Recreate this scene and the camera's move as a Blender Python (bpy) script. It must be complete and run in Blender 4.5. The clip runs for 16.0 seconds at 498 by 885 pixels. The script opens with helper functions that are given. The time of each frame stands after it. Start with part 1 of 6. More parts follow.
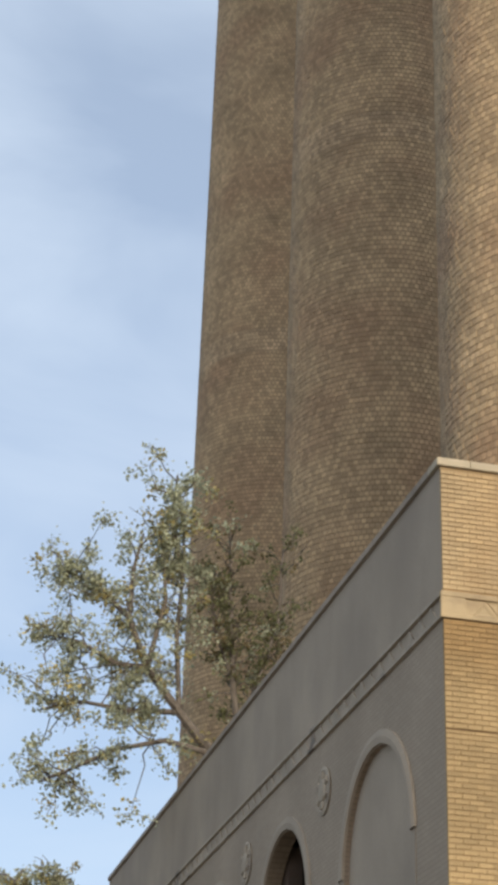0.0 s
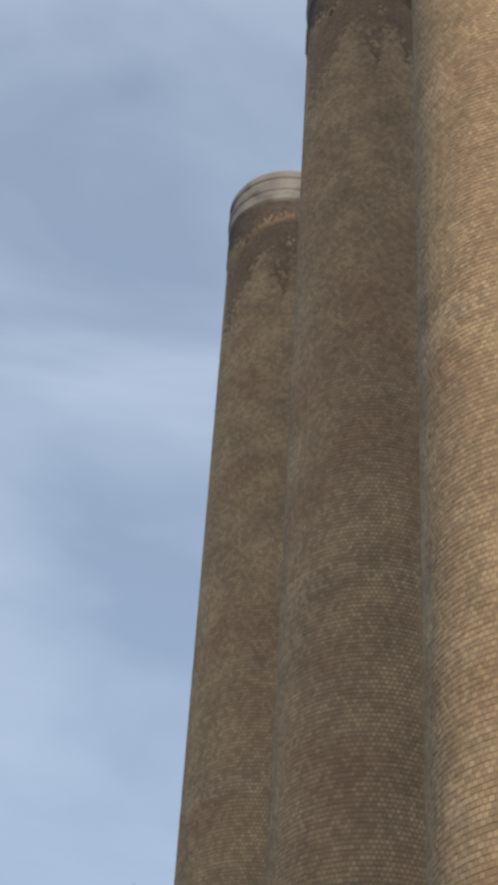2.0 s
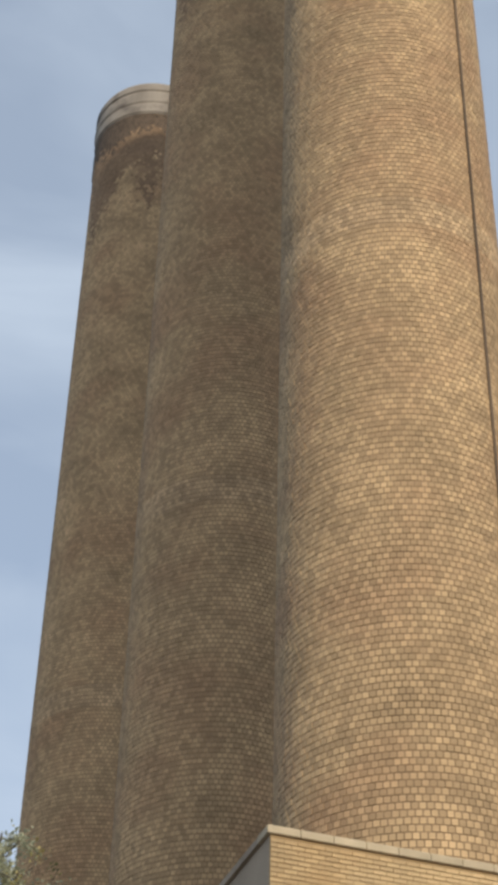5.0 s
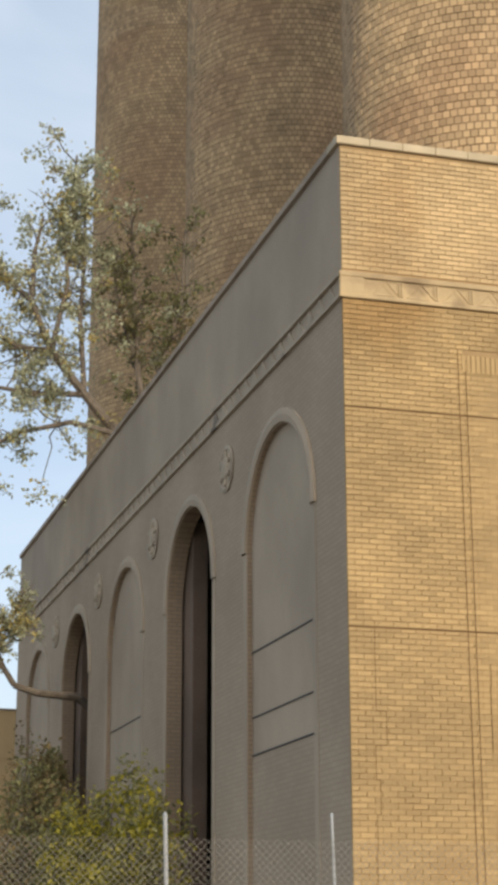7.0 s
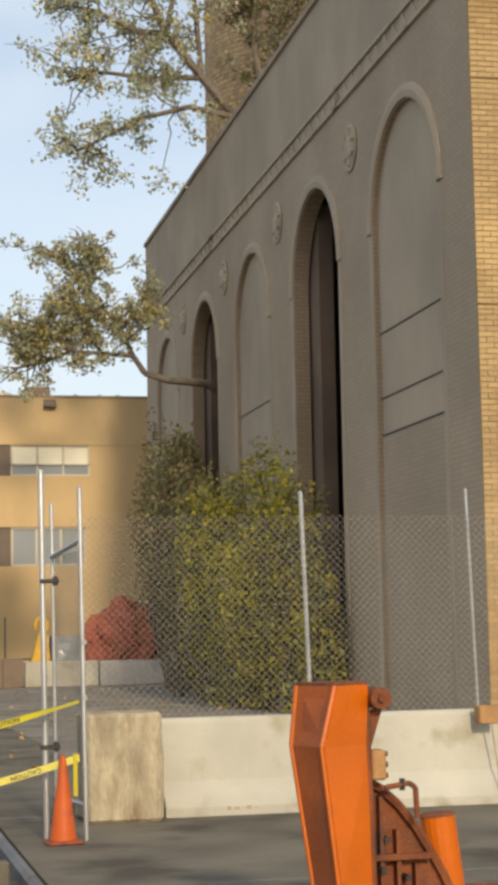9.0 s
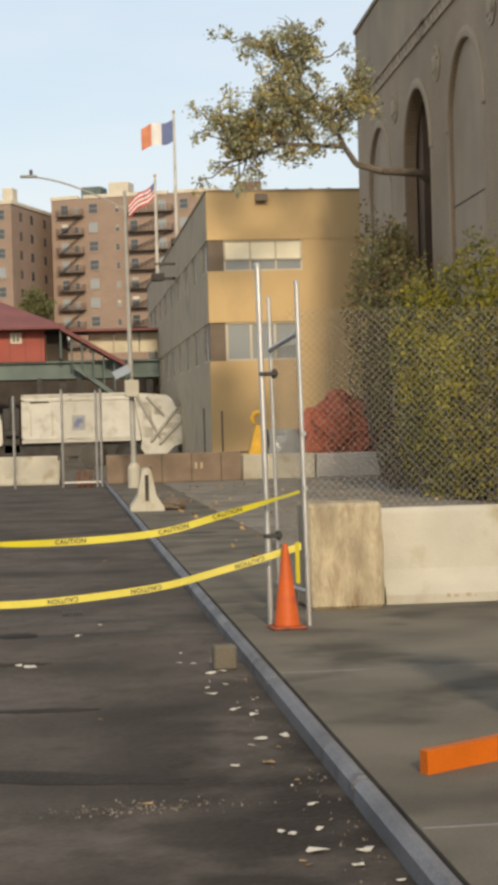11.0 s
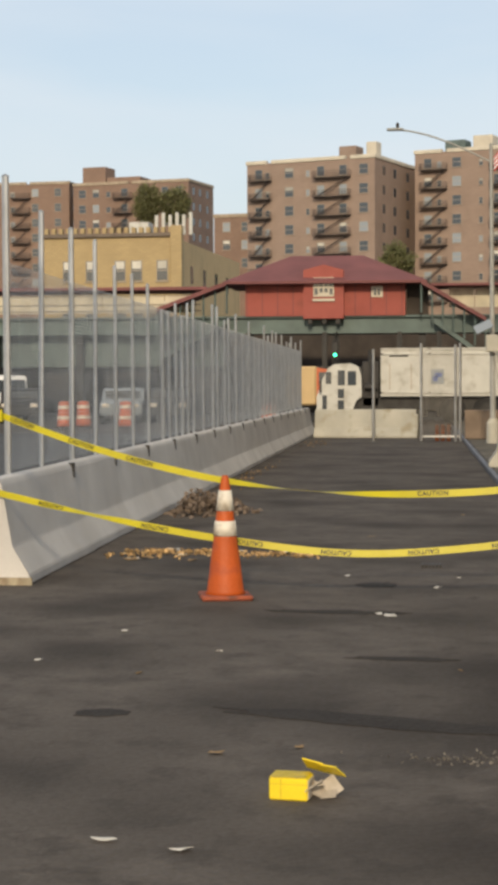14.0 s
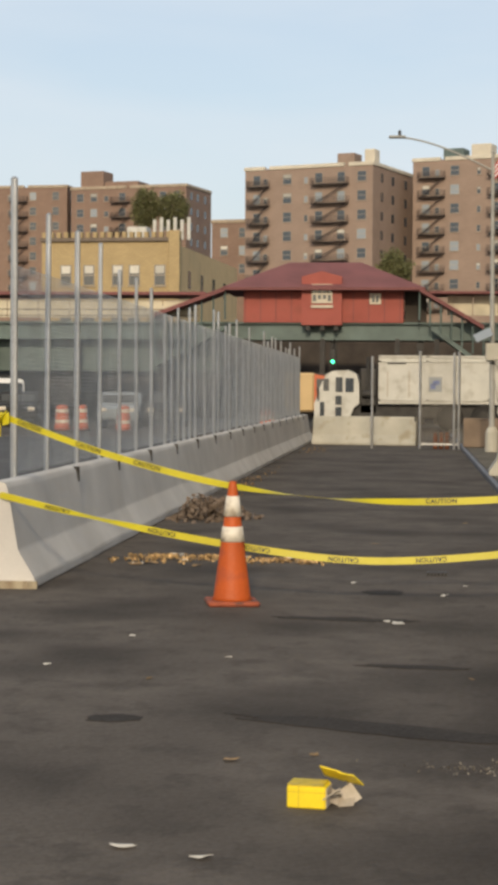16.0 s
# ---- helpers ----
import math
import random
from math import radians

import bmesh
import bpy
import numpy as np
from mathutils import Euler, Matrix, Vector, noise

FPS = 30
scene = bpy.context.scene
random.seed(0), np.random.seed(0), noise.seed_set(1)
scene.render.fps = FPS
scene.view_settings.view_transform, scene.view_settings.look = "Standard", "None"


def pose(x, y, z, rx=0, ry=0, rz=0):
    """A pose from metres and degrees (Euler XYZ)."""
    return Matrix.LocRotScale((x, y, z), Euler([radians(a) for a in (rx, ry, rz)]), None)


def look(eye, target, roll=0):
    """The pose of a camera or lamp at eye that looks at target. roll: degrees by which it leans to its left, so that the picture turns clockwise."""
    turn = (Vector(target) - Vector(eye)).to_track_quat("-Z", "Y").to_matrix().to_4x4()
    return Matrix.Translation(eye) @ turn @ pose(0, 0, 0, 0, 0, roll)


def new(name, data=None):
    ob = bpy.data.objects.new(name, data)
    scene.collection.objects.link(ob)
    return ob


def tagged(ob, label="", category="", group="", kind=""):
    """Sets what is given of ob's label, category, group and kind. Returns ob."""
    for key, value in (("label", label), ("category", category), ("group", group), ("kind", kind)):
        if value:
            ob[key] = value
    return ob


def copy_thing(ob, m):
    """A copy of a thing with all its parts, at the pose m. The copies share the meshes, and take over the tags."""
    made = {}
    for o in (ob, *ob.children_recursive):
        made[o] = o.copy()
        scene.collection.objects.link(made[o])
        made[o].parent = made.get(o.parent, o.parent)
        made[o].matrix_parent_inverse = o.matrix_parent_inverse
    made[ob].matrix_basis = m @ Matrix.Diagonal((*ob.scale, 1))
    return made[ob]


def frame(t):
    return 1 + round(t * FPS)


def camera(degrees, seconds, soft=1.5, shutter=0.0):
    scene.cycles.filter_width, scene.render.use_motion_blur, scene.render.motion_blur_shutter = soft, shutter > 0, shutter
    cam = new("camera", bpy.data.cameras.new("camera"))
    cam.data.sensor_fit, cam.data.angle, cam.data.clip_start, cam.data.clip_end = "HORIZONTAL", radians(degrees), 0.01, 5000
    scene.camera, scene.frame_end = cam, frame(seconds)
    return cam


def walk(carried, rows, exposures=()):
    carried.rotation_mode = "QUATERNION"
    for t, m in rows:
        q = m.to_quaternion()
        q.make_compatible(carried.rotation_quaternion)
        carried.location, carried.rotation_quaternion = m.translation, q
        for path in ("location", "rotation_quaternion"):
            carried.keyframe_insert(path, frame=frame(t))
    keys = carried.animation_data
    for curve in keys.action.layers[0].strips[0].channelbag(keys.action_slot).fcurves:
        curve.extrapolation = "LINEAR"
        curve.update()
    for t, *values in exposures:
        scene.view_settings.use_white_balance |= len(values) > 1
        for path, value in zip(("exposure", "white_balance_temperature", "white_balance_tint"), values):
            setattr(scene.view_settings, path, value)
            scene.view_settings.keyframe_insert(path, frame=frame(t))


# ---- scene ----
fov = 16.225
cam = camera(fov, 16.0, soft=4.7)
# seconds, place, and the way it looks: degrees to the right of the street's line, up, and lean
PATH = [
    (0.0, -0.029, -0.027, 1.589, 14.07, 26.68, 1.93),
    (0.5, -0.036, 0.001, 1.616, 13.14, 30.71, 2.10),
    (1.0, -0.030, 0.037, 1.641, 12.04, 34.29, 2.22),
    (1.5, -0.005, 0.053, 1.598, 13.29, 37.48, 3.73),
    (2.0, -0.004, 0.058, 1.585, 13.75, 41.10, 3.68),
    (2.5, -0.018, 0.023, 1.594, 15.45, 45.81, 2.71),
    (3.0, -0.035, -0.017, 1.630, 16.23, 48.71, 3.31),
    (3.2, -0.039, -0.034, 1.623, 16.57, 49.55, 3.40),
    (3.7, -0.030, -0.045, 1.615, 17.30, 51.00, 3.10),
    (4.5, -0.012, -0.060, 1.600, 18.80, 45.30, 2.20),
    (5.3, 0.006, -0.069, 1.592, 19.78, 34.36, 1.24),
    (5.5, 0.034, -0.077, 1.570, 19.35, 31.81, 1.29),
    (6.0, 0.062, -0.069, 1.563, 18.71, 26.42, 0.67),
    (6.5, 0.073, -0.075, 1.577, 17.58, 21.61, -0.09),
    (7.0, 0.077, -0.053, 1.615, 17.50, 16.27, -0.18),
    (7.5, 0.079, 0.001, 1.631, 16.69, 13.11, -0.69),
    (8.0, 0.076, 0.012, 1.631, 15.17, 10.40, -0.57),
    (8.5, 0.074, 0.018, 1.623, 15.57, 8.13, -0.91),
    (9.0, 0.069, 0.066, 1.605, 13.26, 6.02, -1.08),
    (9.2, 0.068, 0.050, 1.606, 12.41, 5.06, -1.57),
    (11.3, 0.024, 0.033, 1.590, 4.50, -0.96, -1.60),
    (11.5, 0.022, 0.025, 1.589, 3.22, -1.14, -1.71),
    (12.0, 0.012, 0.018, 1.585, 0.02, -1.79, -1.41),
    (12.5, 0.012, 0.006, 1.581, -3.22, -2.36, -1.32),
    (13.0, 0.009, -0.006, 1.577, -6.31, -2.56, -0.71),
    (13.5, -0.009, -0.012, 1.579, -6.96, -2.38, -0.50),
    (14.0, -0.032, -0.009, 1.577, -5.52, -1.89, -0.26),
    (14.5, -0.071, -0.013, 1.577, -4.85, -1.96, 0.25),
    (15.0, -0.092, 0.009, 1.573, -3.60, -1.69, 0.35),
    (15.5, -0.116, 0.014, 1.575, -4.37, -1.68, 0.52),
    (16.0, -0.137, 0.014, 1.575, -5.34, -1.70, 0.40),
]


def aim(x, y, z, yaw, pitch, lean):
    return pose(x, y, z) @ pose(0, 0, 0, 0, 0, -yaw) @ pose(0, 0, 0, 90 + pitch) @ pose(0, 0, 0, 0, 0, lean)


walk(cam, [(r[0], aim(*r[1:])) for r in PATH], (
    (0.0, 0.20, 5950, 10), (0.6, 0.04, 5700, 10), (1.5, -0.08, 5750, 10), (3.2, -0.28, 5650, 10), (5.3, 0.12, 6150, 10), (7.0, 0.33, 6350, 10),
    (9.0, 0.38, 6700, 10), (11.5, 0.30, 6850, 10), (13.0, 0.22, 6700, 10), (16.0, 0.17, 6650, 10)))

# ---- light ----
SUN_AZ, SUN_EL = 179.0, 24.0
world = bpy.data.worlds.new("sky")
scene.world = world
world.use_nodes = True
nt = world.node_tree
nt.nodes.clear()
w_out = nt.nodes.new("ShaderNodeOutputWorld")
w_bg = nt.nodes.new("ShaderNodeBackground")
w_sky = nt.nodes.new("ShaderNodeTexSky")
w_sky.sky_type = "NISHITA"
w_sky.sun_disc = False
w_sky.sun_elevation = radians(SUN_EL)
w_sky.sun_rotation = radians(SUN_AZ)
w_sky.air_density, w_sky.dust_density = 1.0, 2.5
w_tc = nt.nodes.new("ShaderNodeTexCoord")
w_map = nt.nodes.new("ShaderNodeMapping")
w_map.inputs["Scale"].default_value = (1.2, 1.2, 3.2)
w_n = nt.nodes.new("ShaderNodeTexNoise")
w_n.inputs["Scale"].default_value = 3.2
w_n.inputs["Detail"].default_value = 5.0
w_n.inputs["Roughness"].default_value = 0.5
w_n.inputs["Distortion"].default_value = 0.4
w_r = nt.nodes.new("ShaderNodeValToRGB")
w_r.color_ramp.elements[0].position, w_r.color_ramp.elements[1].position = 0.36, 0.68
w_r.color_ramp.elements[0].color = (0.45, 0.45, 0.45, 1)
w_r.color_ramp.elements[1].color = (0.80, 0.80, 0.80, 1)
w_mix = nt.nodes.new("ShaderNodeMix")
w_mix.data_type = "RGBA"
w_mix.inputs[7].default_value = (5.05, 5.55, 6.05, 1)
nt.links.new(w_tc.outputs["Generated"], w_map.inputs["Vector"])
nt.links.new(w_map.outputs["Vector"], w_n.inputs["Vector"])
nt.links.new(w_n.outputs["Fac"], w_r.inputs["Fac"])
nt.links.new(w_r.outputs["Color"], w_mix.inputs[0])
nt.links.new(w_sky.outputs["Color"], w_mix.inputs[6])
nt.links.new(w_mix.outputs[2], w_bg.inputs["Color"])
w_bg.inputs["Strength"].default_value = 0.13
nt.links.new(w_bg.outputs["Background"], w_out.inputs["Surface"])

sun = new("sun", bpy.data.lights.new("sun", "SUN"))
sun.data.energy, sun.data.angle, sun.data.color = 2.15, radians(4), (1.0, 0.83, 0.60)
sd = Vector((math.sin(radians(SUN_AZ)) * math.cos(radians(SUN_EL)), math.cos(radians(SUN_AZ)) * math.cos(radians(SUN_EL)), math.sin(radians(SUN_EL))))
sun.matrix_world = look(sd * 100, (0, 0, 0))
scene.view_settings.exposure = 0.0

# ---- materials ----
def mat(name, col, rough=0.8, var=0.25, scale=6.0, fine=60.0, bump=0.15, metal=0.0, stain=None, stain_scale=0.6, stain_at=0.55, rnd=0.0, island=0.0, spec=0.4, streak=0.0, stretch=1.0, thin=0.0, edge=0.16):
    """Procedural surface in world space: a base colour, broad stains, fine grain and relief."""
    m = bpy.data.materials.new(name)
    m.use_nodes = True
    t = m.node_tree
    p = t.nodes["Principled BSDF"]
    p.inputs["Roughness"].default_value = rough
    p.inputs["Metallic"].default_value = metal
    p.inputs["Specular IOR Level"].default_value = spec
    g = t.nodes.new("ShaderNodeNewGeometry")
    mp = t.nodes.new("ShaderNodeMapping")
    mp.inputs["Scale"].default_value = (stretch, 1, 1 - 0.85 * streak)
    t.links.new(g.outputs["Position"], mp.inputs["Vector"])

    def noise_tex(s, detail=4.0):
        n = t.nodes.new("ShaderNodeTexNoise")
        n.inputs["Scale"].default_value = s
        n.inputs["Detail"].default_value = detail
        t.links.new(mp.outputs["Vector"], n.inputs["Vector"])
        return n.outputs["Fac"]

    def mix(fac, a, b, mode="MIX"):
        n = t.nodes.new("ShaderNodeMix")
        n.data_type, n.blend_type = "RGBA", mode
        for key, val in ((0, fac), (6, a), (7, b)):
            if isinstance(val, bpy.types.NodeSocket):
                t.links.new(val, n.inputs[key])
            elif isinstance(val, (int, float)):
                n.inputs[key].default_value = val
            else:
                n.inputs[key].default_value = (*val, 1)
        return n.outputs[2]

    def ramp(sock, a, b, lo=0.0, hi=1.0):
        n = t.nodes.new("ShaderNodeMapRange")
        n.inputs["From Min"].default_value, n.inputs["From Max"].default_value = a, b
        n.inputs["To Min"].default_value, n.inputs["To Max"].default_value = lo, hi
        t.links.new(sock, n.inputs["Value"])
        return n.outputs["Result"]

    broad, grain = noise_tex(scale), noise_tex(fine, 3.0)
    lo, hi = [c * (1 - var) for c in col], [min(1, c * (1 + var)) for c in col]
    c = mix(ramp(broad, 0.3, 0.7), lo, hi)
    c = mix(ramp(grain, 0.35, 0.7, 0.0, var * 0.8), c, [x * 0.45 for x in col])
    if stain is not None:
        c = mix(ramp(noise_tex(stain_scale, 6.0), stain_at, stain_at + edge), c, stain)
    if island:
        k = ramp(g.outputs["Random Per Island"], 0, 1, 1 - island, 1 + island)
        c = mix(1.0, c, k, "MULTIPLY")
    if rnd:
        o = t.nodes.new("ShaderNodeObjectInfo")
        k = ramp(o.outputs["Random"], 0, 1, 1 - rnd, 1 + rnd)
        c = mix(1.0, c, k, "MULTIPLY")
    t.links.new(c, p.inputs["Base Color"])
    t.links.new(ramp(grain, 0.2, 0.8, max(0.02, rough - 0.12), min(1, rough + 0.1)), p.inputs["Roughness"])
    if bump:
        b = t.nodes.new("ShaderNodeBump")
        b.inputs["Strength"].default_value = bump
        b.inputs["Distance"].default_value = 0.02
        t.links.new(grain, b.inputs["Height"])
        t.links.new(b.outputs["Normal"], p.inputs["Normal"])
    if thin:
        tl = t.nodes.new("ShaderNodeBsdfTranslucent")
        ms = t.nodes.new("ShaderNodeMixShader")
        ms.inputs[0].default_value = thin
        t.links.new(c, tl.inputs["Color"])
        t.links.new(p.outputs[0], ms.inputs[1])
        t.links.new(tl.outputs[0], ms.inputs[2])
        t.links.new(ms.outputs[0], t.nodes["Material Output"].inputs["Surface"])
    return m


def brick_mat(name, c1, c2, mortar, w, h, axis, gap=0.012, bump=0.5, stain=None, var=0.2):
    """Small or far brickwork: axis is the world axis along the wall."""
    m = bpy.data.materials.new(name)
    m.use_nodes = True
    t = m.node_tree
    p = t.nodes["Principled BSDF"]
    p.inputs["Roughness"].default_value = 0.85
    p.inputs["Specular IOR Level"].default_value = 0.3
    g = t.nodes.new("ShaderNodeNewGeometry")
    sep = t.nodes.new("ShaderNodeSeparateXYZ")
    com = t.nodes.new("ShaderNodeCombineXYZ")
    t.links.new(g.outputs["Position"], sep.inputs[0])
    t.links.new(sep.outputs[axis], com.inputs["X"])
    t.links.new(sep.outputs["Z"], com.inputs["Y"])
    b = t.nodes.new("ShaderNodeTexBrick")
    b.inputs["Scale"].default_value = 1.0
    b.inputs["Brick Width"].default_value, b.inputs["Row Height"].default_value = w, h
    b.inputs["Mortar Size"].default_value = gap
    b.inputs["Color1"].default_value, b.inputs["Color2"].default_value, b.inputs["Mortar"].default_value = (*c1, 1), (*c2, 1), (*mortar, 1)
    t.links.new(com.outputs[0], b.inputs["Vector"])
    n = t.nodes.new("ShaderNodeTexNoise")
    n.inputs["Scale"].default_value, n.inputs["Detail"].default_value = 0.5, 6.0
    t.links.new(g.outputs["Position"], n.inputs["Vector"])
    r = t.nodes.new("ShaderNodeMapRange")
    r.inputs["From Min"].default_value, r.inputs["From Max"].default_value = 0.3, 0.75
    r.inputs["To Min"].default_value, r.inputs["To Max"].default_value = 0.0, 0.75 if stain else var
    t.links.new(n.outputs["Fac"], r.inputs["Value"])
    mx = t.nodes.new("ShaderNodeMix")
    mx.data_type = "RGBA"
    mx.inputs[7].default_value = (*(stain or [x * 0.4 for x in c1]), 1)
    t.links.new(r.outputs["Result"], mx.inputs[0])
    t.links.new(b.outputs["Color"], mx.inputs[6])
    t.links.new(mx.outputs[2], p.inputs["Base Color"])
    bp = t.nodes.new("ShaderNodeBump")
    bp.inputs["Strength"].default_value, bp.inputs["Distance"].default_value = bump, 0.02
    bp.invert = True
    t.links.new(b.outputs["Fac"], bp.inputs["Height"])
    t.links.new(bp.outputs["Normal"], p.inputs["Normal"])
    return m


def glass_mat(name, col, rough=0.08):
    m = bpy.data.materials.new(name)
    m.use_nodes = True
    p = m.node_tree.nodes["Principled BSDF"]
    p.inputs["Base Color"].default_value = (*col, 1)
    p.inputs["Roughness"].default_value = rough
    p.inputs["Specular IOR Level"].default_value = 0.9
    return m


def lamp_mat(name, col, power):
    m = bpy.data.materials.new(name)
    m.use_nodes = True
    p = m.node_tree.nodes["Principled BSDF"]
    p.inputs["Base Color"].default_value = (*col, 1)
    p.inputs["Emission Color"].default_value = (*col, 1)
    p.inputs["Emission Strength"].default_value = power
    return m


M = {}
M["asphalt"] = mat("asphalt", (0.112, 0.094, 0.078), 0.88, 0.2, 3.2, 30, 0.6, stain=(0.052, 0.043, 0.035), stain_scale=0.8, stain_at=0.46, stretch=0.9, spec=0.2, edge=0.2)


def kerbside_darkening(m):
    """Darkens the asphalt toward the kerb and the near end, blotched by noise."""
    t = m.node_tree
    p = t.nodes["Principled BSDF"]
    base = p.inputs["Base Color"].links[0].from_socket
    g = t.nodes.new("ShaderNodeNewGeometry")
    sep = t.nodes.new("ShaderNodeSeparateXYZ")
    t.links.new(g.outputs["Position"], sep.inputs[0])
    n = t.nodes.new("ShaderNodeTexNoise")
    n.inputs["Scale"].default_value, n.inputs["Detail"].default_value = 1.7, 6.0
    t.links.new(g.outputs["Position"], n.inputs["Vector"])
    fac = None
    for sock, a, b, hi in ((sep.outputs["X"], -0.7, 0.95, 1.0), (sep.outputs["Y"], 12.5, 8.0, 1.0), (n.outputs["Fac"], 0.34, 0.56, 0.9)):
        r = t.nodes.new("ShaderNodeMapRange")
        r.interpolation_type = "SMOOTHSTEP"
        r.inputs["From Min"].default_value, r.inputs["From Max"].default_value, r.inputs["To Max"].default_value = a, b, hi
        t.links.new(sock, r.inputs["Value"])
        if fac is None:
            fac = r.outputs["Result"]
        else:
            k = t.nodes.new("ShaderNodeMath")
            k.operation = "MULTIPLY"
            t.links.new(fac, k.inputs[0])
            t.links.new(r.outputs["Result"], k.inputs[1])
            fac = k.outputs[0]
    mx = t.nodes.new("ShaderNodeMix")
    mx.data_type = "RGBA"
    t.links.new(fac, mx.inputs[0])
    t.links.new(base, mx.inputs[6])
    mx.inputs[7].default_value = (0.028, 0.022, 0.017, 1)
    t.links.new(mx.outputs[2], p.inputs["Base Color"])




def traffic_streaks(m):
    """Small dark scuffs, drawn out across the street, over the worn asphalt."""
    t = m.node_tree
    p = t.nodes["Principled BSDF"]
    base = p.inputs["Base Color"].links[0].from_socket
    g = t.nodes.new("ShaderNodeNewGeometry")
    mp = t.nodes.new("ShaderNodeMapping")
    mp.inputs["Scale"].default_value = (2.4, 2.0, 1)
    mp.inputs["Rotation"].default_value = (0, 0, radians(12))
    t.links.new(g.outputs["Position"], mp.inputs["Vector"])
    n = t.nodes.new("ShaderNodeTexNoise")
    n.inputs["Scale"].default_value, n.inputs["Detail"].default_value, n.inputs["Roughness"].default_value = 1.6, 8.0, 0.68
    t.links.new(mp.outputs["Vector"], n.inputs["Vector"])
    r = t.nodes.new("ShaderNodeMapRange")
    r.inputs["From Min"].default_value, r.inputs["From Max"].default_value, r.inputs["To Max"].default_value = 0.5, 0.64, 0.6
    t.links.new(n.outputs["Fac"], r.inputs["Value"])
    mx = t.nodes.new("ShaderNodeMix")
    mx.data_type = "RGBA"
    t.links.new(r.outputs["Result"], mx.inputs[0])
    t.links.new(base, mx.inputs[6])
    mx.inputs[7].default_value = (0.048, 0.040, 0.033, 1)
    t.links.new(mx.outputs[2], p.inputs["Base Color"])


traffic_streaks(M["asphalt"])
kerbside_darkening(M["asphalt"])
M["tar"] = mat("dark_road_smear", (0.036, 0.030, 0.025), 0.85, 0.2, 3.0, 40, 0.5, spec=0.2)
M["grit"] = mat("pale_grit", (0.17, 0.15, 0.125), 0.9, 0.3, 3.0, 60, 0.6)
M["ground"] = mat("street_ground", (0.085, 0.082, 0.078), 0.85, 0.3, 0.3, 90, 0.4, stain=(0.05, 0.048, 0.045), stain_scale=0.2)
M["sidewalk"] = mat("sidewalk_concrete", (0.158, 0.139, 0.107), 0.88, 0.24, 1.1, 60, 0.5, stain=(0.075, 0.066, 0.052), stain_scale=1.3, stain_at=0.5, spec=0.25)
M["kerb"] = mat("kerb_steel", (0.17, 0.17, 0.18), 0.55, 0.3, 2.0, 70, 0.3, metal=0.2, stain=(0.07, 0.065, 0.065), stain_scale=2.5)
M["concrete"] = mat("barrier_concrete", (0.58, 0.555, 0.515), 0.9, 0.12, 1.3, 90, 0.3, stain=(0.49, 0.46, 0.415), stain_scale=1.2, stain_at=0.5, rnd=0.06, edge=0.35)
M["cream_concrete"] = mat("cream_concrete", (0.46, 0.44, 0.37), 0.9, 0.14, 1.5, 90, 0.4, stain=(0.33, 0.295, 0.21), stain_scale=2.6, stain_at=0.54, rnd=0.05)
M["stone_block"] = mat("weathered_block", (0.43, 0.365, 0.25), 0.92, 0.34, 6.0, 50, 1.0, stain=(0.24, 0.18, 0.115), stain_scale=8.0, stain_at=0.48, streak=0.8, edge=0.22)
M["parapet_brick"] = mat("pale_parapet_brick", (0.54, 0.395, 0.215), 0.85, 0.14, 0.9, 120, 0.5, stain=(0.48, 0.33, 0.165), stain_scale=0.5, stain_at=0.52, island=0.10, rnd=0.10)
M["yellow_brick"] = mat("yellow_brick", (0.44, 0.312, 0.152), 0.85, 0.16, 0.9, 120, 0.5, stain=(0.375, 0.24, 0.10), stain_scale=0.35, stain_at=0.48, island=0.11, rnd=0.11)
M["yellow_mortar"] = mat("yellow_mortar", (0.37, 0.255, 0.13), 0.95, 0.2, 1.0, 90, 0.3)
M["pale_coping"] = mat("pale_coping_stone", (0.54, 0.45, 0.31), 0.9, 0.14, 2.0, 60, 0.3, stain=(0.44, 0.36, 0.24), stain_scale=1.5, rnd=0.08)
M["limestone"] = mat("limestone_trim", (0.50, 0.38, 0.22), 0.85, 0.16, 2.0, 70, 0.4, stain=(0.30, 0.22, 0.13), stain_scale=1.6)
M["chimney_brick"] = mat("chimney_brick", (0.50, 0.357, 0.20), 0.88, 0.2, 0.5, 60, 0.4, stain=(0.425, 0.282, 0.158), stain_scale=0.3, stain_at=0.46, island=0.2, rnd=0.1, edge=0.22)
M["pale_ring"] = mat("pale_ring_brick", (0.515, 0.37, 0.215), 0.88, 0.2, 0.5, 60, 0.4, island=0.25)
M["chimney_mortar"] = mat("chimney_mortar", (0.27, 0.19, 0.12), 0.95, 0.25, 0.6, 60, 0.3, stain=(0.27, 0.19, 0.125), stain_scale=0.12)
M["chimney_cap"] = mat("chimney_cap", (0.34, 0.30, 0.25), 0.9, 0.2, 0.7, 30, 0.3, stain=(0.13, 0.11, 0.095), stain_scale=0.5, stain_at=0.48)
M["soot_light"] = mat("lightly_sooted_brick", (0.33, 0.225, 0.135), 0.9, 0.25, 0.3, 40, 0.3, stain=(0.25, 0.17, 0.105), stain_scale=0.3, stain_at=0.5, island=0.16)
# Inner pier brick, coloured dark for the arch's unlit depth.
M["inner_dark"] = mat("unlit_inner_brick", (0.17, 0.118, 0.085), 0.9, 0.25, 0.7, 30, 0.3)
M["soot"] = mat("sooted_brick", (0.13, 0.098, 0.072), 0.9, 0.3, 0.35, 20, 0.3, stain=(0.18, 0.128, 0.085), stain_scale=0.35, stain_at=0.58, streak=0.7, island=0.2)
